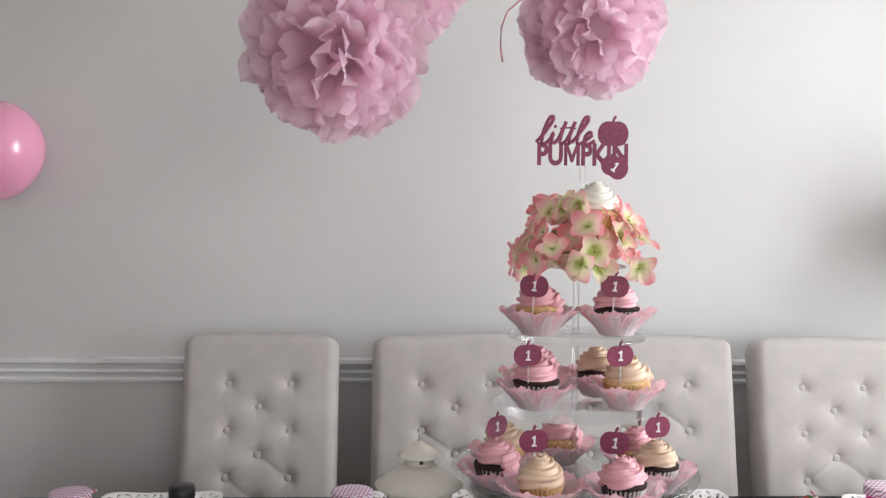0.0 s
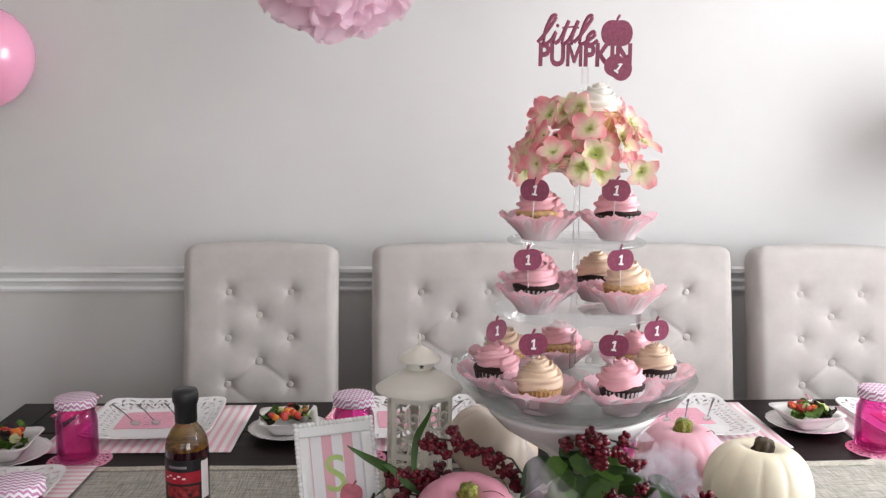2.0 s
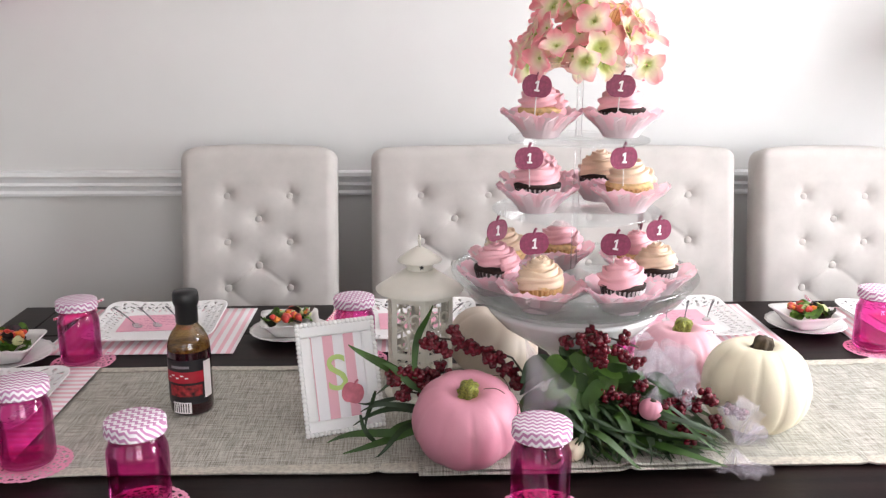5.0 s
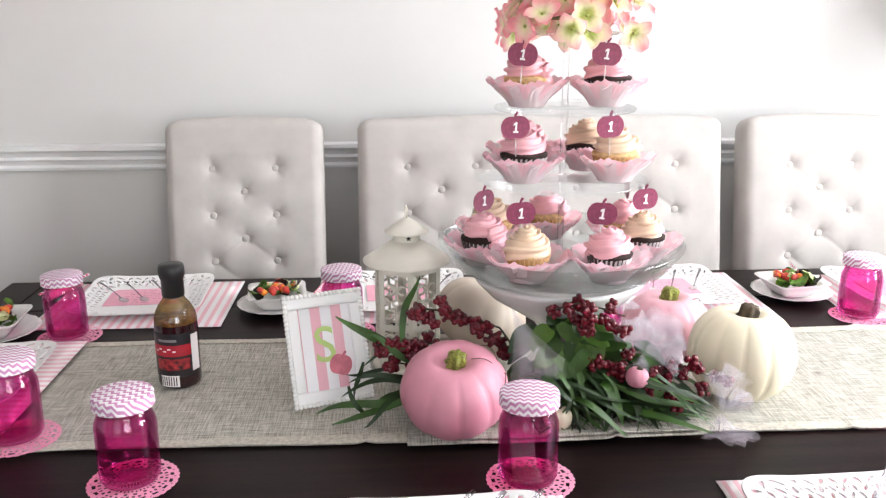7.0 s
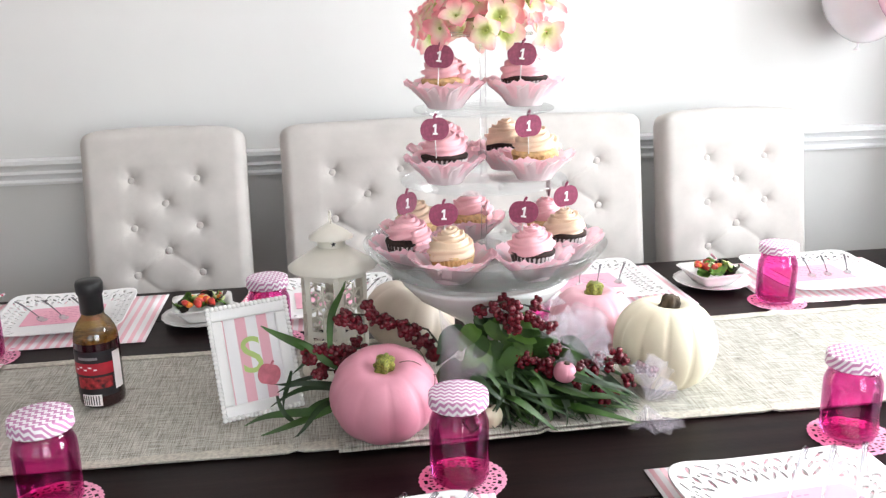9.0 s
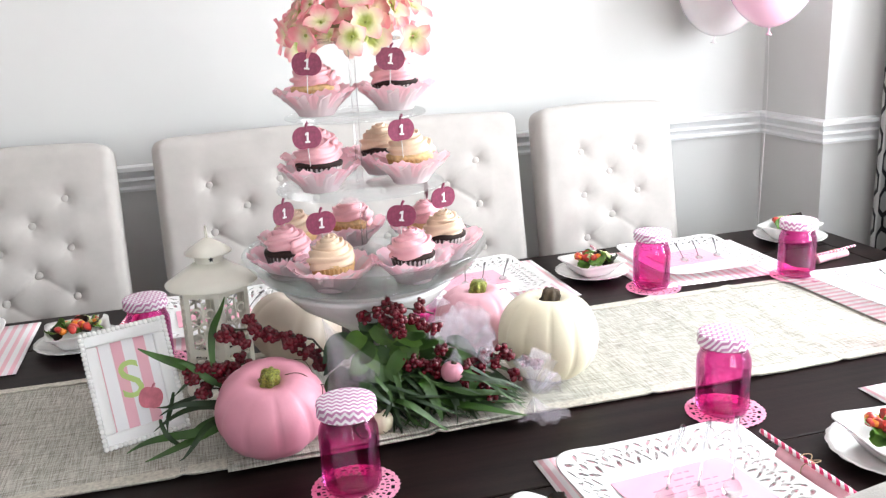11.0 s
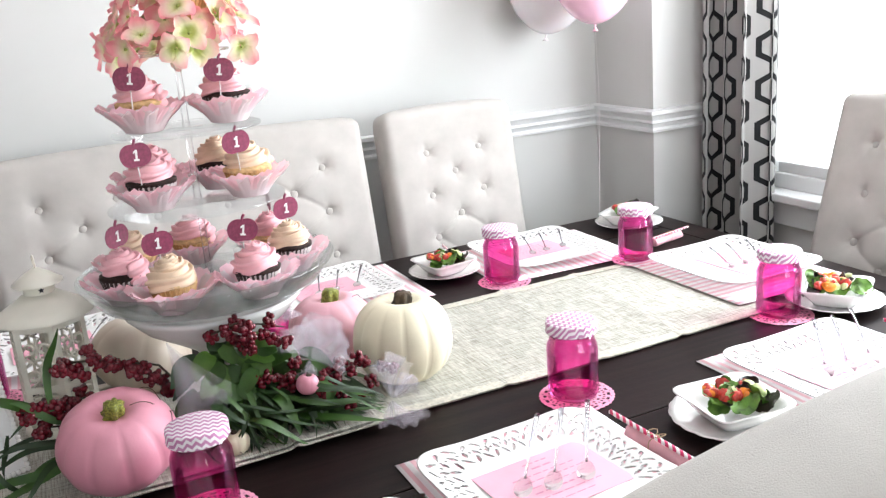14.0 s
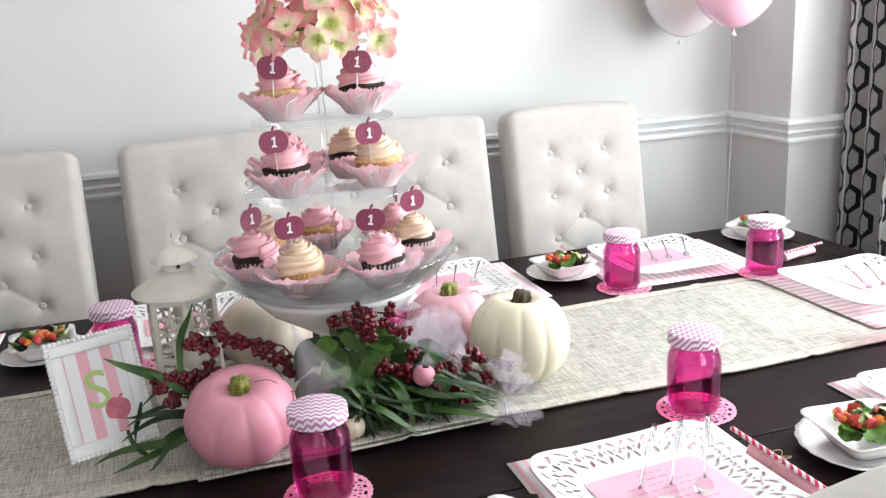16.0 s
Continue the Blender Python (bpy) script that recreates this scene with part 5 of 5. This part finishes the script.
# ---------------- lantern ----------------
lan = thing("lantern", pose(0.667, 1.805, RZ, 0, 0, 8), "cream metal candle lantern with filigree panels", "lantern")
part("base", lathe([(0, 0), (0.066, 0), (0.068, 0.004), (0.066, 0.012), (0.060, 0.014), (0, 0.014)], 48), IVORY, lan)
part("roof", lathe([(0.082, 0.209), (0.083, 0.212), (0.062, 0.226), (0.040, 0.240), (0.027, 0.249), (0.024, 0.249), (0.038, 0.238), (0.080, 0.208)], 48), IVORY, lan)
part("neck", lathe([(0.0255, 0.246), (0.0255, 0.269), (0.0245, 0.269), (0.0245, 0.246)], 36), IVORY, lan)
part("cap", lathe([(0.041, 0.265), (0.0415, 0.2675), (0.022, 0.282), (0.004, 0.293), (0, 0.294), (0, 0.290), (0.039, 0.265)], 40), IVORY, lan)
part("ring", tube([(0, 0.011 * math.cos(k * math.pi / 10), 0.303 + 0.011 * math.sin(k * math.pi / 10)) for k in range(21)], 0.0014, 8), IVORY, lan)
# the hole's inner shade is a flat black star set before the neck
star = bmesh.new()
star.faces.new([star.verts.new((0.006 * (1 if k % 2 == 0 else 0.42) * math.sin(k * math.pi / 5), -0.0262, 0.2575 + 0.006 * (1 if k % 2 == 0 else 0.42) * math.cos(k * math.pi / 5))) for k in range(10)])
part("star_hole", star, CAPM, lan, "flat black star drawn as the shade of a cut-out", smooth=False)
LR = 0.065
for k in range(6):
    a0, a1 = 2 * math.pi * k / 6 - math.pi / 2, 2 * math.pi * (k + 1) / 6 - math.pi / 2
    am = (a0 + a1) / 2
    panel = new("panel")
    panel.parent = lan
    panel.matrix_basis = pose(LR * math.cos(math.pi / 6) * math.cos(am), LR * math.cos(math.pi / 6) * math.sin(am), 0, 0, 0, math.degrees(am) + 90) @ Matrix.Diagonal((1.085, 1, 1, 1))
    bms = [box(-0.030, -0.001, 0.012, -0.0215, 0.001, 0.212), box(0.0215, -0.001, 0.012, 0.030, 0.001, 0.212),
           box(-0.0215, -0.001, 0.012, 0.0215, 0.001, 0.030), box(-0.0215, -0.001, 0.194, 0.0215, 0.001, 0.212), box(-0.0215, -0.001, 0.085, 0.0215, 0.001, 0.097)]
    for zc, span in ((0.142, 0.045), (0.058, 0.027)):
        for sx in (-1, 1):
            for sz in (-1, 1):
                pts = []
                for q in range(15):
                    t = q / 14
                    ang = t * 4.6
                    rad = 0.0105 * (1 - 0.62 * t)
                    pts.append((sx * (0.0105 + rad * math.cos(ang + 0.6) * 0.95), 0, zc + sz * (span * 0.48 + rad * math.sin(ang + 0.6) * span / 0.03 * 0.75)))
                bms.append(tube(pts, 0.0025, 5))
            bms.append(tube([(sx * 0.0215, 0, zc + span * 0.15), (sx * 0.009, 0, zc), (sx * 0.0215, 0, zc - span * 0.15)], 0.0028, 5))
        bms.append(tube([(0.006 * math.cos(q * math.pi / 6), 0, zc + 0.006 * math.sin(q * math.pi / 6)) for q in range(13)], 0.0025, 5))
        bms.append(tube([(0, 0, zc + 0.006), (0, 0, zc + span)], 0.0025, 5))
        bms.append(tube([(0, 0, zc - 0.006), (0, 0, zc - span)], 0.0025, 5))
    me_panel = part("filigree", join(*bms), IVORY, panel, smooth=False)
    me_panel.parent = lan
    me_panel.matrix_basis = panel.matrix_basis.copy()
    bpy.data.objects.remove(panel)

# ---------------- greenery, berries and tulle ----------------
GREEN = mat("dark_green_silk_leaf", (0.011, 0.036, 0.004), 0.55, var=0.35, scale=18, bump=0.2)
GREEN2 = mat("mid_green_silk_leaf", (0.033, 0.090, 0.008), 0.55, var=0.3, scale=18, bump=0.2)
BERRYM = mat("burgundy_berry", (0.125, 0.004, 0.012), 0.22, var=0.35, scale=60, coat=0.15)
GREEN3 = mat("fresh_green_silk_leaf", (0.075, 0.170, 0.016), 0.55, var=0.3, scale=22, bump=0.2)
TWIG = mat("dark_twig", (0.045, 0.03, 0.015), 0.8, var=0.3)
TULLE = sheer("lilac_white_tulle", (0.93, 0.89, 0.97), 0.23)


def ribbon_leaf(name, p0, p1, lift, width, bend, material, parent, n=14, face=None, floor=0.775):
    """A narrow leaf from p0 to p1, arched by lift and swung by bend, folded along its middle; it lies on the cloth where it reaches it."""
    p0, p1 = Vector(p0), Vector(p1)
    d = p1 - p0
    side = Vector((d.y, -d.x, 0))
    side = side.normalized() if side.length > 1e-4 else Vector((1, 0, 0))
    mid = (p0 + p1) / 2 + Vector((0, 0, 2 * lift)) + side * (2 * bend)
    pts = [p0.lerp(mid, k / n).lerp(mid.lerp(p1, k / n), k / n) for k in range(n + 1)]
    sway, ph = min(0.10 * d.length, 0.014), len(parent.children) * 1.9
    pts = [p + (side * math.cos(ph) + Vector((0, 0, 0.7 * math.sin(ph)))) * (sway * math.sin(1.6 * math.pi * k / n)) for k, p in enumerate(pts)]
    verts, faces = [], []
    for k, p in enumerate(pts):
        t = (pts[min(k + 1, n)] - pts[max(k - 1, 0)]).normalized()
        up = Vector(face or (0.0, -0.45, 0.9))
        w = t.cross(up)
        w = w.normalized() if w.length > 1e-3 else side
        h = width * max(math.sin(math.pi * min(0.14 + 0.85 * k / n, 0.99)), 0.05) ** 0.75
        nrm = w.cross(t)
        for q in (p - w * h + nrm * (0.22 * h), p, p + w * h + nrm * (0.22 * h)):
            q.z = max(q.z, floor + 0.0004 * (len(parent.children) % 11))
            verts.append(tuple(q))
    for k in range(n):
        for i in range(2):
            a = 3 * k + i
            faces.append((a, a + 1, a + 4, a + 3))
    base = parent.matrix_basis.translation
    return grid_mesh(name, [tuple(Vector(v) - base) for v in verts], faces, material, parent)


garland = thing("greenery", pose(0.965, 1.60, 0.770), "dark green silk grass and leaf garland round the centrepiece", "greenery")
rnd = random.Random(21)
# low dark tangle in the middle
for k in range(70):
    x, y, z = rnd.uniform(0.86, 1.12), rnd.uniform(1.53, 1.61), rnd.uniform(0.78, 0.85)
    ribbon_leaf("blade", (x, y, z), (x + rnd.uniform(-0.07, 0.09), y - rnd.uniform(0.0, 0.07), max(0.777, z - rnd.uniform(0.0, 0.06))), rnd.uniform(0.0, 0.02), rnd.uniform(0.005, 0.010), rnd.uniform(-0.012, 0.012), (GREEN, GREEN, GREEN2)[k % 3], garland)
# long grass sweeping to the side and forward
for k in range(62):
    x, y, z = rnd.uniform(0.86, 1.05), rnd.uniform(1.525, 1.59), rnd.uniform(0.80, 0.88)
    ex = min(x + rnd.uniform(0.03, 0.24), 1.16)
    ribbon_leaf("blade", (x, y, z), (ex, rnd.uniform(1.478, 1.545), 0.776 + rnd.uniform(0, 0.030)), rnd.uniform(-0.010, 0.026), rnd.uniform(0.0026, 0.0056), rnd.uniform(-0.034, 0.040), (GREEN, GREEN2, GREEN)[k % 3], garland)
# shorter blades hanging forward
for k in range(22):
    x, y, z = rnd.uniform(0.88, 1.06), rnd.uniform(1.52, 1.56), rnd.uniform(0.80, 0.86)
    ribbon_leaf("blade", (x, y, z), (x + rnd.uniform(-0.05, 0.06), rnd.uniform(1.470, 1.50), 0.776), rnd.uniform(-0.005, 0.028), rnd.uniform(0.0026, 0.0050), rnd.uniform(-0.035, 0.035), (GREEN2, GREEN)[k % 2], garland)
# three bold blades lying along the folded cloth
for (ax, ay, az), (bx, by), lift, w in (((0.955, 1.520, 0.815), (1.150, 1.468), 0.006, 0.0075), ((1.000, 1.520, 0.840), (1.155, 1.495), 0.014, 0.0070), ((0.930, 1.515, 0.820), (1.010, 1.462), 0.012, 0.0065)):
    ribbon_leaf("blade", (ax, ay, az), (bx, by, 0.778), lift, w, 0.008, GREEN2, garland)
# broad leaves that stand before the foot of the cake stand
for k in range(54):
    x, y = rnd.uniform(0.862, 1.045), rnd.uniform(1.565, 1.615)
    z = rnd.uniform(0.82, 0.930 if x < 0.93 else 0.89)
    a = rnd.uniform(-2.9, 0.3)
    L = rnd.uniform(0.045, 0.080)
    ribbon_leaf("leaf", (x, y, z), (x + L * math.cos(a), y - rnd.uniform(0.005, 0.035), z + L * math.sin(a) * 0.75), rnd.uniform(-0.004, 0.012), rnd.uniform(0.010, 0.019), rnd.uniform(-0.006, 0.006), (GREEN, GREEN2, GREEN2)[k % 3], garland, 10, (rnd.uniform(-0.5, 0.5), -0.9, 0.5))
# fresh leaves between the net and the berries
for k in range(26):
    x, y, z = rnd.uniform(0.888, 0.965), rnd.uniform(1.540, 1.575), rnd.uniform(0.865, 0.940)
    a, L = rnd.uniform(-2.6, 0.9), rnd.uniform(0.040, 0.065)
    ribbon_leaf("leaf", (x, y, z), (x + L * math.cos(a), y - rnd.uniform(0.005, 0.025), z + L * math.sin(a) * 0.7), rnd.uniform(-0.004, 0.010), rnd.uniform(0.011, 0.018), rnd.uniform(-0.006, 0.006), (GREEN3, GREEN2)[k % 2], garland, 10, (rnd.uniform(-0.5, 0.5), -0.9, 0.6))

side = thing("greenery", pose(0.61, 1.60, 0.770), "long green silk grass blades curling beside the lantern", "greenery")
for p0, p1, lift, w, bend in [
        ((0.680, 1.600, 0.845), (0.545, 1.580, 0.952), 0.000, 0.0085, 0.006), ((0.655, 1.585, 0.885), (0.684, 1.600, 1.018), 0.0, 0.0060, -0.012), ((0.690, 1.560, 0.815), (0.510, 1.545, 0.779), 0.010, 0.0070, 0.004),
        ((0.680, 1.570, 0.805), (0.535, 1.530, 0.778), 0.004, 0.0060, -0.010), ((0.690, 1.580, 0.850), (0.590, 1.575, 0.868), 0.022, 0.0042, 0.018), ((0.590, 1.575, 0.868), (0.575, 1.570, 0.800), -0.004, 0.0038, 0.016),
        ((0.680, 1.575, 0.835), (0.565, 1.560, 0.832), 0.020, 0.0045, -0.010), ((0.565, 1.560, 0.832), (0.600, 1.550, 0.782), -0.004, 0.0040, 0.012), ((0.680, 1.565, 0.822), (0.548, 1.585, 0.800), 0.016, 0.0048, 0.020),
        ((0.670, 1.585, 0.860), (0.600, 1.590, 0.905), 0.008, 0.0060, 0.0), ((0.665, 1.560, 0.812), (0.585, 1.520, 0.777), 0.016, 0.0050, -0.012), ((0.640, 1.590, 0.850), (0.560, 1.585, 0.845), -0.012, 0.0036, 0.014),
        ((0.690, 1.585, 0.830), (0.610, 1.560, 0.790), 0.000, 0.0090, 0.004)]:
    ribbon_leaf("blade", p0, p1, lift, w, bend, GREEN2 if w > 0.0055 else GREEN, side, 16, (0.1, -0.9, 0.45))


BERRIES = []


def berry_sprig(pts, count, spread, seed, label="burgundy berry sprig tucked into the greenery"):
    rnd = random.Random(seed)
    p0 = Vector(pts[0])
    s = thing("berry_sprig", Matrix.Translation(p0), label, "berries", "berry sprigs")
    loc = [Vector(p) - p0 for p in pts]
    part("twig", tube(loc, 0.0016, 6), TWIG, s)
    nodes = [loc[min(int(t), len(loc) - 2)].lerp(loc[min(int(t), len(loc) - 2) + 1], t % 1 if t < len(loc) - 1 else 1) for t in (k * (len(loc) - 1) / (count // 5) for k in range(count // 5 + 1))]
    nodes = [n + Vector((rnd.gauss(0, spread), rnd.gauss(0, spread), rnd.gauss(0, spread))) for n in nodes]
    for k in range(int(count * 3.7)):
        d = Vector((rnd.gauss(0, 1), rnd.gauss(0, 1), rnd.gauss(0, 1))).normalized()
        m = Matrix.Translation(nodes[k % len(nodes)] + d * rnd.uniform(0.004, 0.0112)) @ Matrix.Scale(rnd.uniform(0.85, 1.2), 4)
        if not BERRIES:
            BERRIES.append(part("berry", ball(0.0046, None, 9, 7), BERRYM, s).data)
            o = s.children[-1]
        else:
            o = new("berry", BERRIES[0])
            o.parent = s
        o.matrix_basis = m
    return s


berry_sprig([(0.672, 1.600, 0.945), (0.715, 1.600, 0.940), (0.760, 1.600, 0.926), (0.800, 1.597, 0.912), (0.828, 1.590, 0.872)], 104, 0.0085, 1)
berry_sprig([(0.610, 1.600, 0.888), (0.645, 1.597, 0.890), (0.680, 1.600, 0.886), (0.716, 1.602, 0.890)], 74, 0.0090, 2)
berry_sprig([(0.897, 1.522, 0.972), (0.936, 1.522, 0.982), (0.975, 1.522, 0.972), (1.012, 1.524, 0.958)], 54, 0.0105, 3)
berry_sprig([(0.950, 1.545, 0.880), (0.985, 1.545, 0.868), (1.030, 1.540, 0.866)], 50, 0.0105, 4)
berry_sprig([(1.075, 1.540, 0.850), (1.110, 1.540, 0.858), (1.168, 1.548, 0.842)], 56, 0.0095, 5)
berry_sprig([(1.050, 1.525, 0.828), (1.090, 1.522, 0.822), (1.135, 1.525, 0.812)], 46, 0.010, 7)
berry_sprig([(0.630, 1.590, 0.862), (0.662, 1.590, 0.856), (0.690, 1.592, 0.870)], 30, 0.007, 6)
berry_sprig([(0.930, 1.525, 0.945), (0.956, 1.522, 0.938)], 16, 0.006, 8)


def tulle(label, at, lobes, seed):
    """Gathered net: pleated fans that spread from one pinch, with a soft bulge and a wavy hem."""
    bow = thing("tulle", Matrix.Translation(at), label, "tulle", "tulle bows")
    nu, nv = 44, 16
    for lobe, (turn, length, spread, bulge) in enumerate(lobes):
        for sheet in range(2):
            verts, faces = [], []
            for j in range(nv + 1):
                v = j / nv
                for i in range(nu + 1):
                    u = i / nu * 2 - 1
                    a = radians(turn + u * spread / 2 * (0.55 + 0.45 * v) + sheet * 7)
                    L = length * (0.86 + 0.14 * math.cos(u * 1.6) + 0.13 * noise.noise((u * 2 + seed, lobe * 3.1, sheet)))
                    r = 0.004 + L * v
                    pleat = (0.003 if seed == 2 else 0.0075) * v ** 0.7 * math.sin(u * (7 + lobe % 3) + 2.2 * noise.noise((u * 2, v * 2, seed + lobe)) + sheet * 1.7)
                    fold = 0.016 * noise.noise((u * 1.7 + seed, v * 2.3, lobe + 7 * sheet)) * v
                    x, z = r * math.cos(a), r * math.sin(a)
                    y = pleat + fold - bulge * math.sin(math.pi * min(v, 0.85)) * (1 if sheet == 0 else -0.5)
                    low = 0.771 + 0.004 * sheet - (at[2] + z)
                    if low > 0:
                        z, y = z + low + 0.003 * (1 + noise.noise((x * 60, y * 60, seed))), y - 0.8 * low
                    verts.append((x, y, z))
            for j in range(nv):
                for i in range(nu):
                    a = j * (nu + 1) + i
                    faces.append((a, a + 1, a + nu + 2, a + nu + 1))
            grid_mesh("fold", verts, faces, TULLE, bow)
    return bow


tulle("crumpled sheer lilac-white tulle bow on the greenery", (1.048, 1.530, 0.893), [(118, 0.060, 75, 0.012), (48, 0.074, 70, 0.014), (-8, 0.066, 62, 0.010), (-100, 0.036, 70, 0.004)], 1)
tulle("sheer white tulle draped beside the pink pumpkin", (0.828, 1.520, 0.980), [(-72, 0.148, 38, 0.006)], 2)
tulle("gathered sheer tulle tail spilling over the runner", (1.160, 1.468, 0.812), [(80, 0.076, 62, 0.012), (28, 0.050, 50, 0.006), (-68, 0.084, 50, 0.006), (-106, 0.060, 42, 0.004)], 3)
tulle("sheer pale tulle over the soft pink pumpkin", (1.090, 1.690, 0.912), [(-95, 0.100, 90, 0.012), (160, 0.060, 60, 0.006)], 5)
pumpkin("mini_pumpkin", 1.034, 1.520, 0.836, 0.019, 0.034, 8, PINKPUMP, STEM, 0.010, "tiny pink pumpkin among the greenery", (0, 10), 0, 6)
part_egg = tagged(part("white_gourd", lathe([(0, 0), (0.020, 0.006), (0.031, 0.022), (0.033, 0.040), (0.027, 0.062), (0.014, 0.076), (0, 0.080)], 32), CERAMIC, m=pose(0.950, 1.585, 0.852, 0, -8, 0) @ Matrix.Scale(0.84, 4)), "smooth white egg-shaped gourd in the leaves", "gourd")
pumpkin("mini_pumpkin", 0.905, 1.505, RZ + 0.006, 0.024, 0.040, 8, WHITEPUMP, STEM, 0.010, "tiny white pumpkin behind a pink jar", (0, 0), 0, 7)

# thin wire tendrils curling over the pumpkins
WIRE = mat("brown_wire", (0.10, 0.05, 0.03), 0.6, var=0.2)
for px, py, pz, pr, ph, turns in ((0.738, 1.526, RZ + 0.012, 0.089, 0.136, ((-60, 1), (20, -1))), (1.172, 1.800, RZ, 0.085, 0.136, ((-30, 1),))):
    w = thing("wire_tendril", pose(px, py, pz), "thin brown curling wire over a pumpkin", "wire", "wire tendrils")
    for a0, sgn in turns:
        pts = []
        for q in range(16):
            t = q / 15
            el = 0.42 + 0.95 * t
            a = radians(a0) + sgn * 0.7 * math.sin(t * 2.4)
            pts.append((1.02 * pr * math.sin(el) ** 0.75 * math.cos(a), 1.02 * pr * math.sin(el) ** 0.75 * math.sin(a), ph / 2 * (1 + math.cos(el)) - 0.003 + 0.006 * math.sin(t * 9)))
        part("strand", tube(pts, 0.0007, 5), WIRE, w)

# ---------------- paper pompoms ----------------


def pompom(x, y, z, r, seed, label, count=120, axis=(-0.25, -0.9, -0.35)):
    """Tissue petals in shells round a rosette: each is a soft cup with a rounded wavy rim that opens away from the axis."""
    p = thing("paper_pompom", pose(x, y, z), label, "pompom", "tissue pompoms")
    rnd = random.Random(seed)
    src = []
    for s in range(6):
        nu, nv = 10, 9
        verts, faces = [], []
        for j in range(nv + 1):
            v = j / nv
            for i in range(nu + 1):
                u = i / nu * 2 - 1
                w = r * (0.08 + 0.23 * v ** 0.8) * (1 if v < 0.70 else math.sqrt(max(1 - ((v - 0.70) / 0.34) ** 2, 0.02)))
                out = r * 0.72 * v - 0.03 * r * u * u * v
                lift = 0.16 * r * v * v * (0.4 + 0.25 * (s % 3)) - 0.13 * r * u * u * v
                wave = 0.040 * r * math.sin(u * (4.2 + 0.6 * s) + s) * v * v + 0.045 * r * noise.noise((u * 1.3 + 3 * s, v * 1.8, seed))
                verts.append((w * u, lift + wave, out))
        for j in range(nv):
            for i in range(nu):
                a = j * (nu + 1) + i
                faces.append((a, a + 1, a + nu + 2, a + nu + 1))
        src.append((verts, faces))
    A = Vector(axis).normalized()
    data = []
    for k in range(count):
        g = (k + 0.5) / count
        ph, th = math.acos(1 - 2 * g), math.pi * (1 + 5 ** 0.5) * k
        d = A.to_track_quat("Z", "Y") @ Vector((math.cos(th) * math.sin(ph), math.sin(th) * math.sin(ph), math.cos(ph)))
        e = d - A * d.dot(A)
        e = e.normalized() if e.length > 1e-3 else Vector((1, 0, 0))
        lean = 0.34 + rnd.uniform(-0.38, 0.36)
        long = (d + e * lean * (1 if ph < 1.7 else -0.3)).normalized()
        tangent = (A.cross(e) + Vector((rnd.gauss(0, 0.38), rnd.gauss(0, 0.38), rnd.gauss(0, 0.38)))).normalized()
        normal = long.cross(tangent).normalized()
        tangent = normal.cross(long)
        if normal.dot(A) < 0:
            normal, tangent = -normal, -tangent
        m = Matrix((tangent, normal, long)).transposed().to_4x4() @ Matrix.Scale(rnd.uniform(0.88, 1.06), 4)
        m.translation = d * (r * rnd.uniform(0.24, 0.42)) - long * (r * 0.05)
        if k < len(src):
            o = grid_mesh("petal", *src[k], TISSUE, p)
            data.append(o.data)
        else:
            o = new("petal", data[rnd.randrange(6)])
            o.parent = p
        o.matrix_basis = m
    part("core", ball(r * 0.5, None, 16, 10), TISSUE, p)
    part("string", tube([(0, 0, r * 0.4), (0, 0, TOP - z)], 0.0008, 5), WHITECARD, p)
    return p


pompom(0.514, 1.75, 1.775, 0.161, 1, "large pink tissue paper pompom hanging over the table", 210)
pompom(0.966, 1.75, 1.823, 0.126, 2, "pink tissue paper pompom hanging above the tower", 190, (0.1, -0.9, -0.3))
pompom(0.632, 2.05, 1.97, 0.128, 3, "pink tissue paper pompom hanging further back", 150)
rib = thing("ribbon", pose(0.808, 1.75, 1.755), "thin pale pink ribbon hanging beside a pompom", "ribbon")
part("strand", tube([(0.0, 0, 0), (-0.004, 0, 0.03), (-0.003, 0, 0.06), (0.008, 0, 0.09), (0.03, 0, 0.11), (0.06, 0, 0.125), (0.10, 0, 0.13)], 0.0018, 6), PINKCARD, rib)


# ---------------- balloons ----------------
def balloon(x, y, z, r, material, label, tilt=(0, 0), string=None):
    b = thing("balloon", pose(x, y, z, tilt[0], tilt[1], 0), label, "balloon", "party balloons")
    prof = []
    for k in range(25):
        a = math.pi * k / 24
        zz = -math.cos(a)
        rr = math.sin(a) * (1 - 0.13 * max(-zz, 0) ** 2)
        prof.append((max(r * rr, 1e-7 if k in (0, 24) else 0), r * zz * (1.16 if zz < 0 else 1.02)))
    part("body", lathe(prof, 40), material, b)
    part("knot", lathe([(0.002, -0.012), (0.010, -0.020), (0.009, -0.021), (0.003, -0.010), (0.003, 0.0), (0.012, 0.006)], 16), material, b, m=pose(0, 0, -r * 1.16))
    if string:
        part("string", tube([(0, 0, -r * 1.16 - 0.01), (0.01, 0.005, -r * 1.16 - 0.2), (-0.005, 0, string * 0.6), (0.004, 0, string)], 0.0008, 5), WHITECARD, b)
    return b


balloon(-0.525, 2.712, 1.664, 0.130, BALLOONP, "shiny pink balloon against the wall")
balloon(2.288, 2.700, 1.472, 0.136, BALLOONW, "pearly white balloon floating by the corner", (0, 8))
balloon(2.276, 2.440, 1.484, 0.1215, BALLOON_LIT, "shiny pink balloon floating by the corner", (0, 0), -1.3)
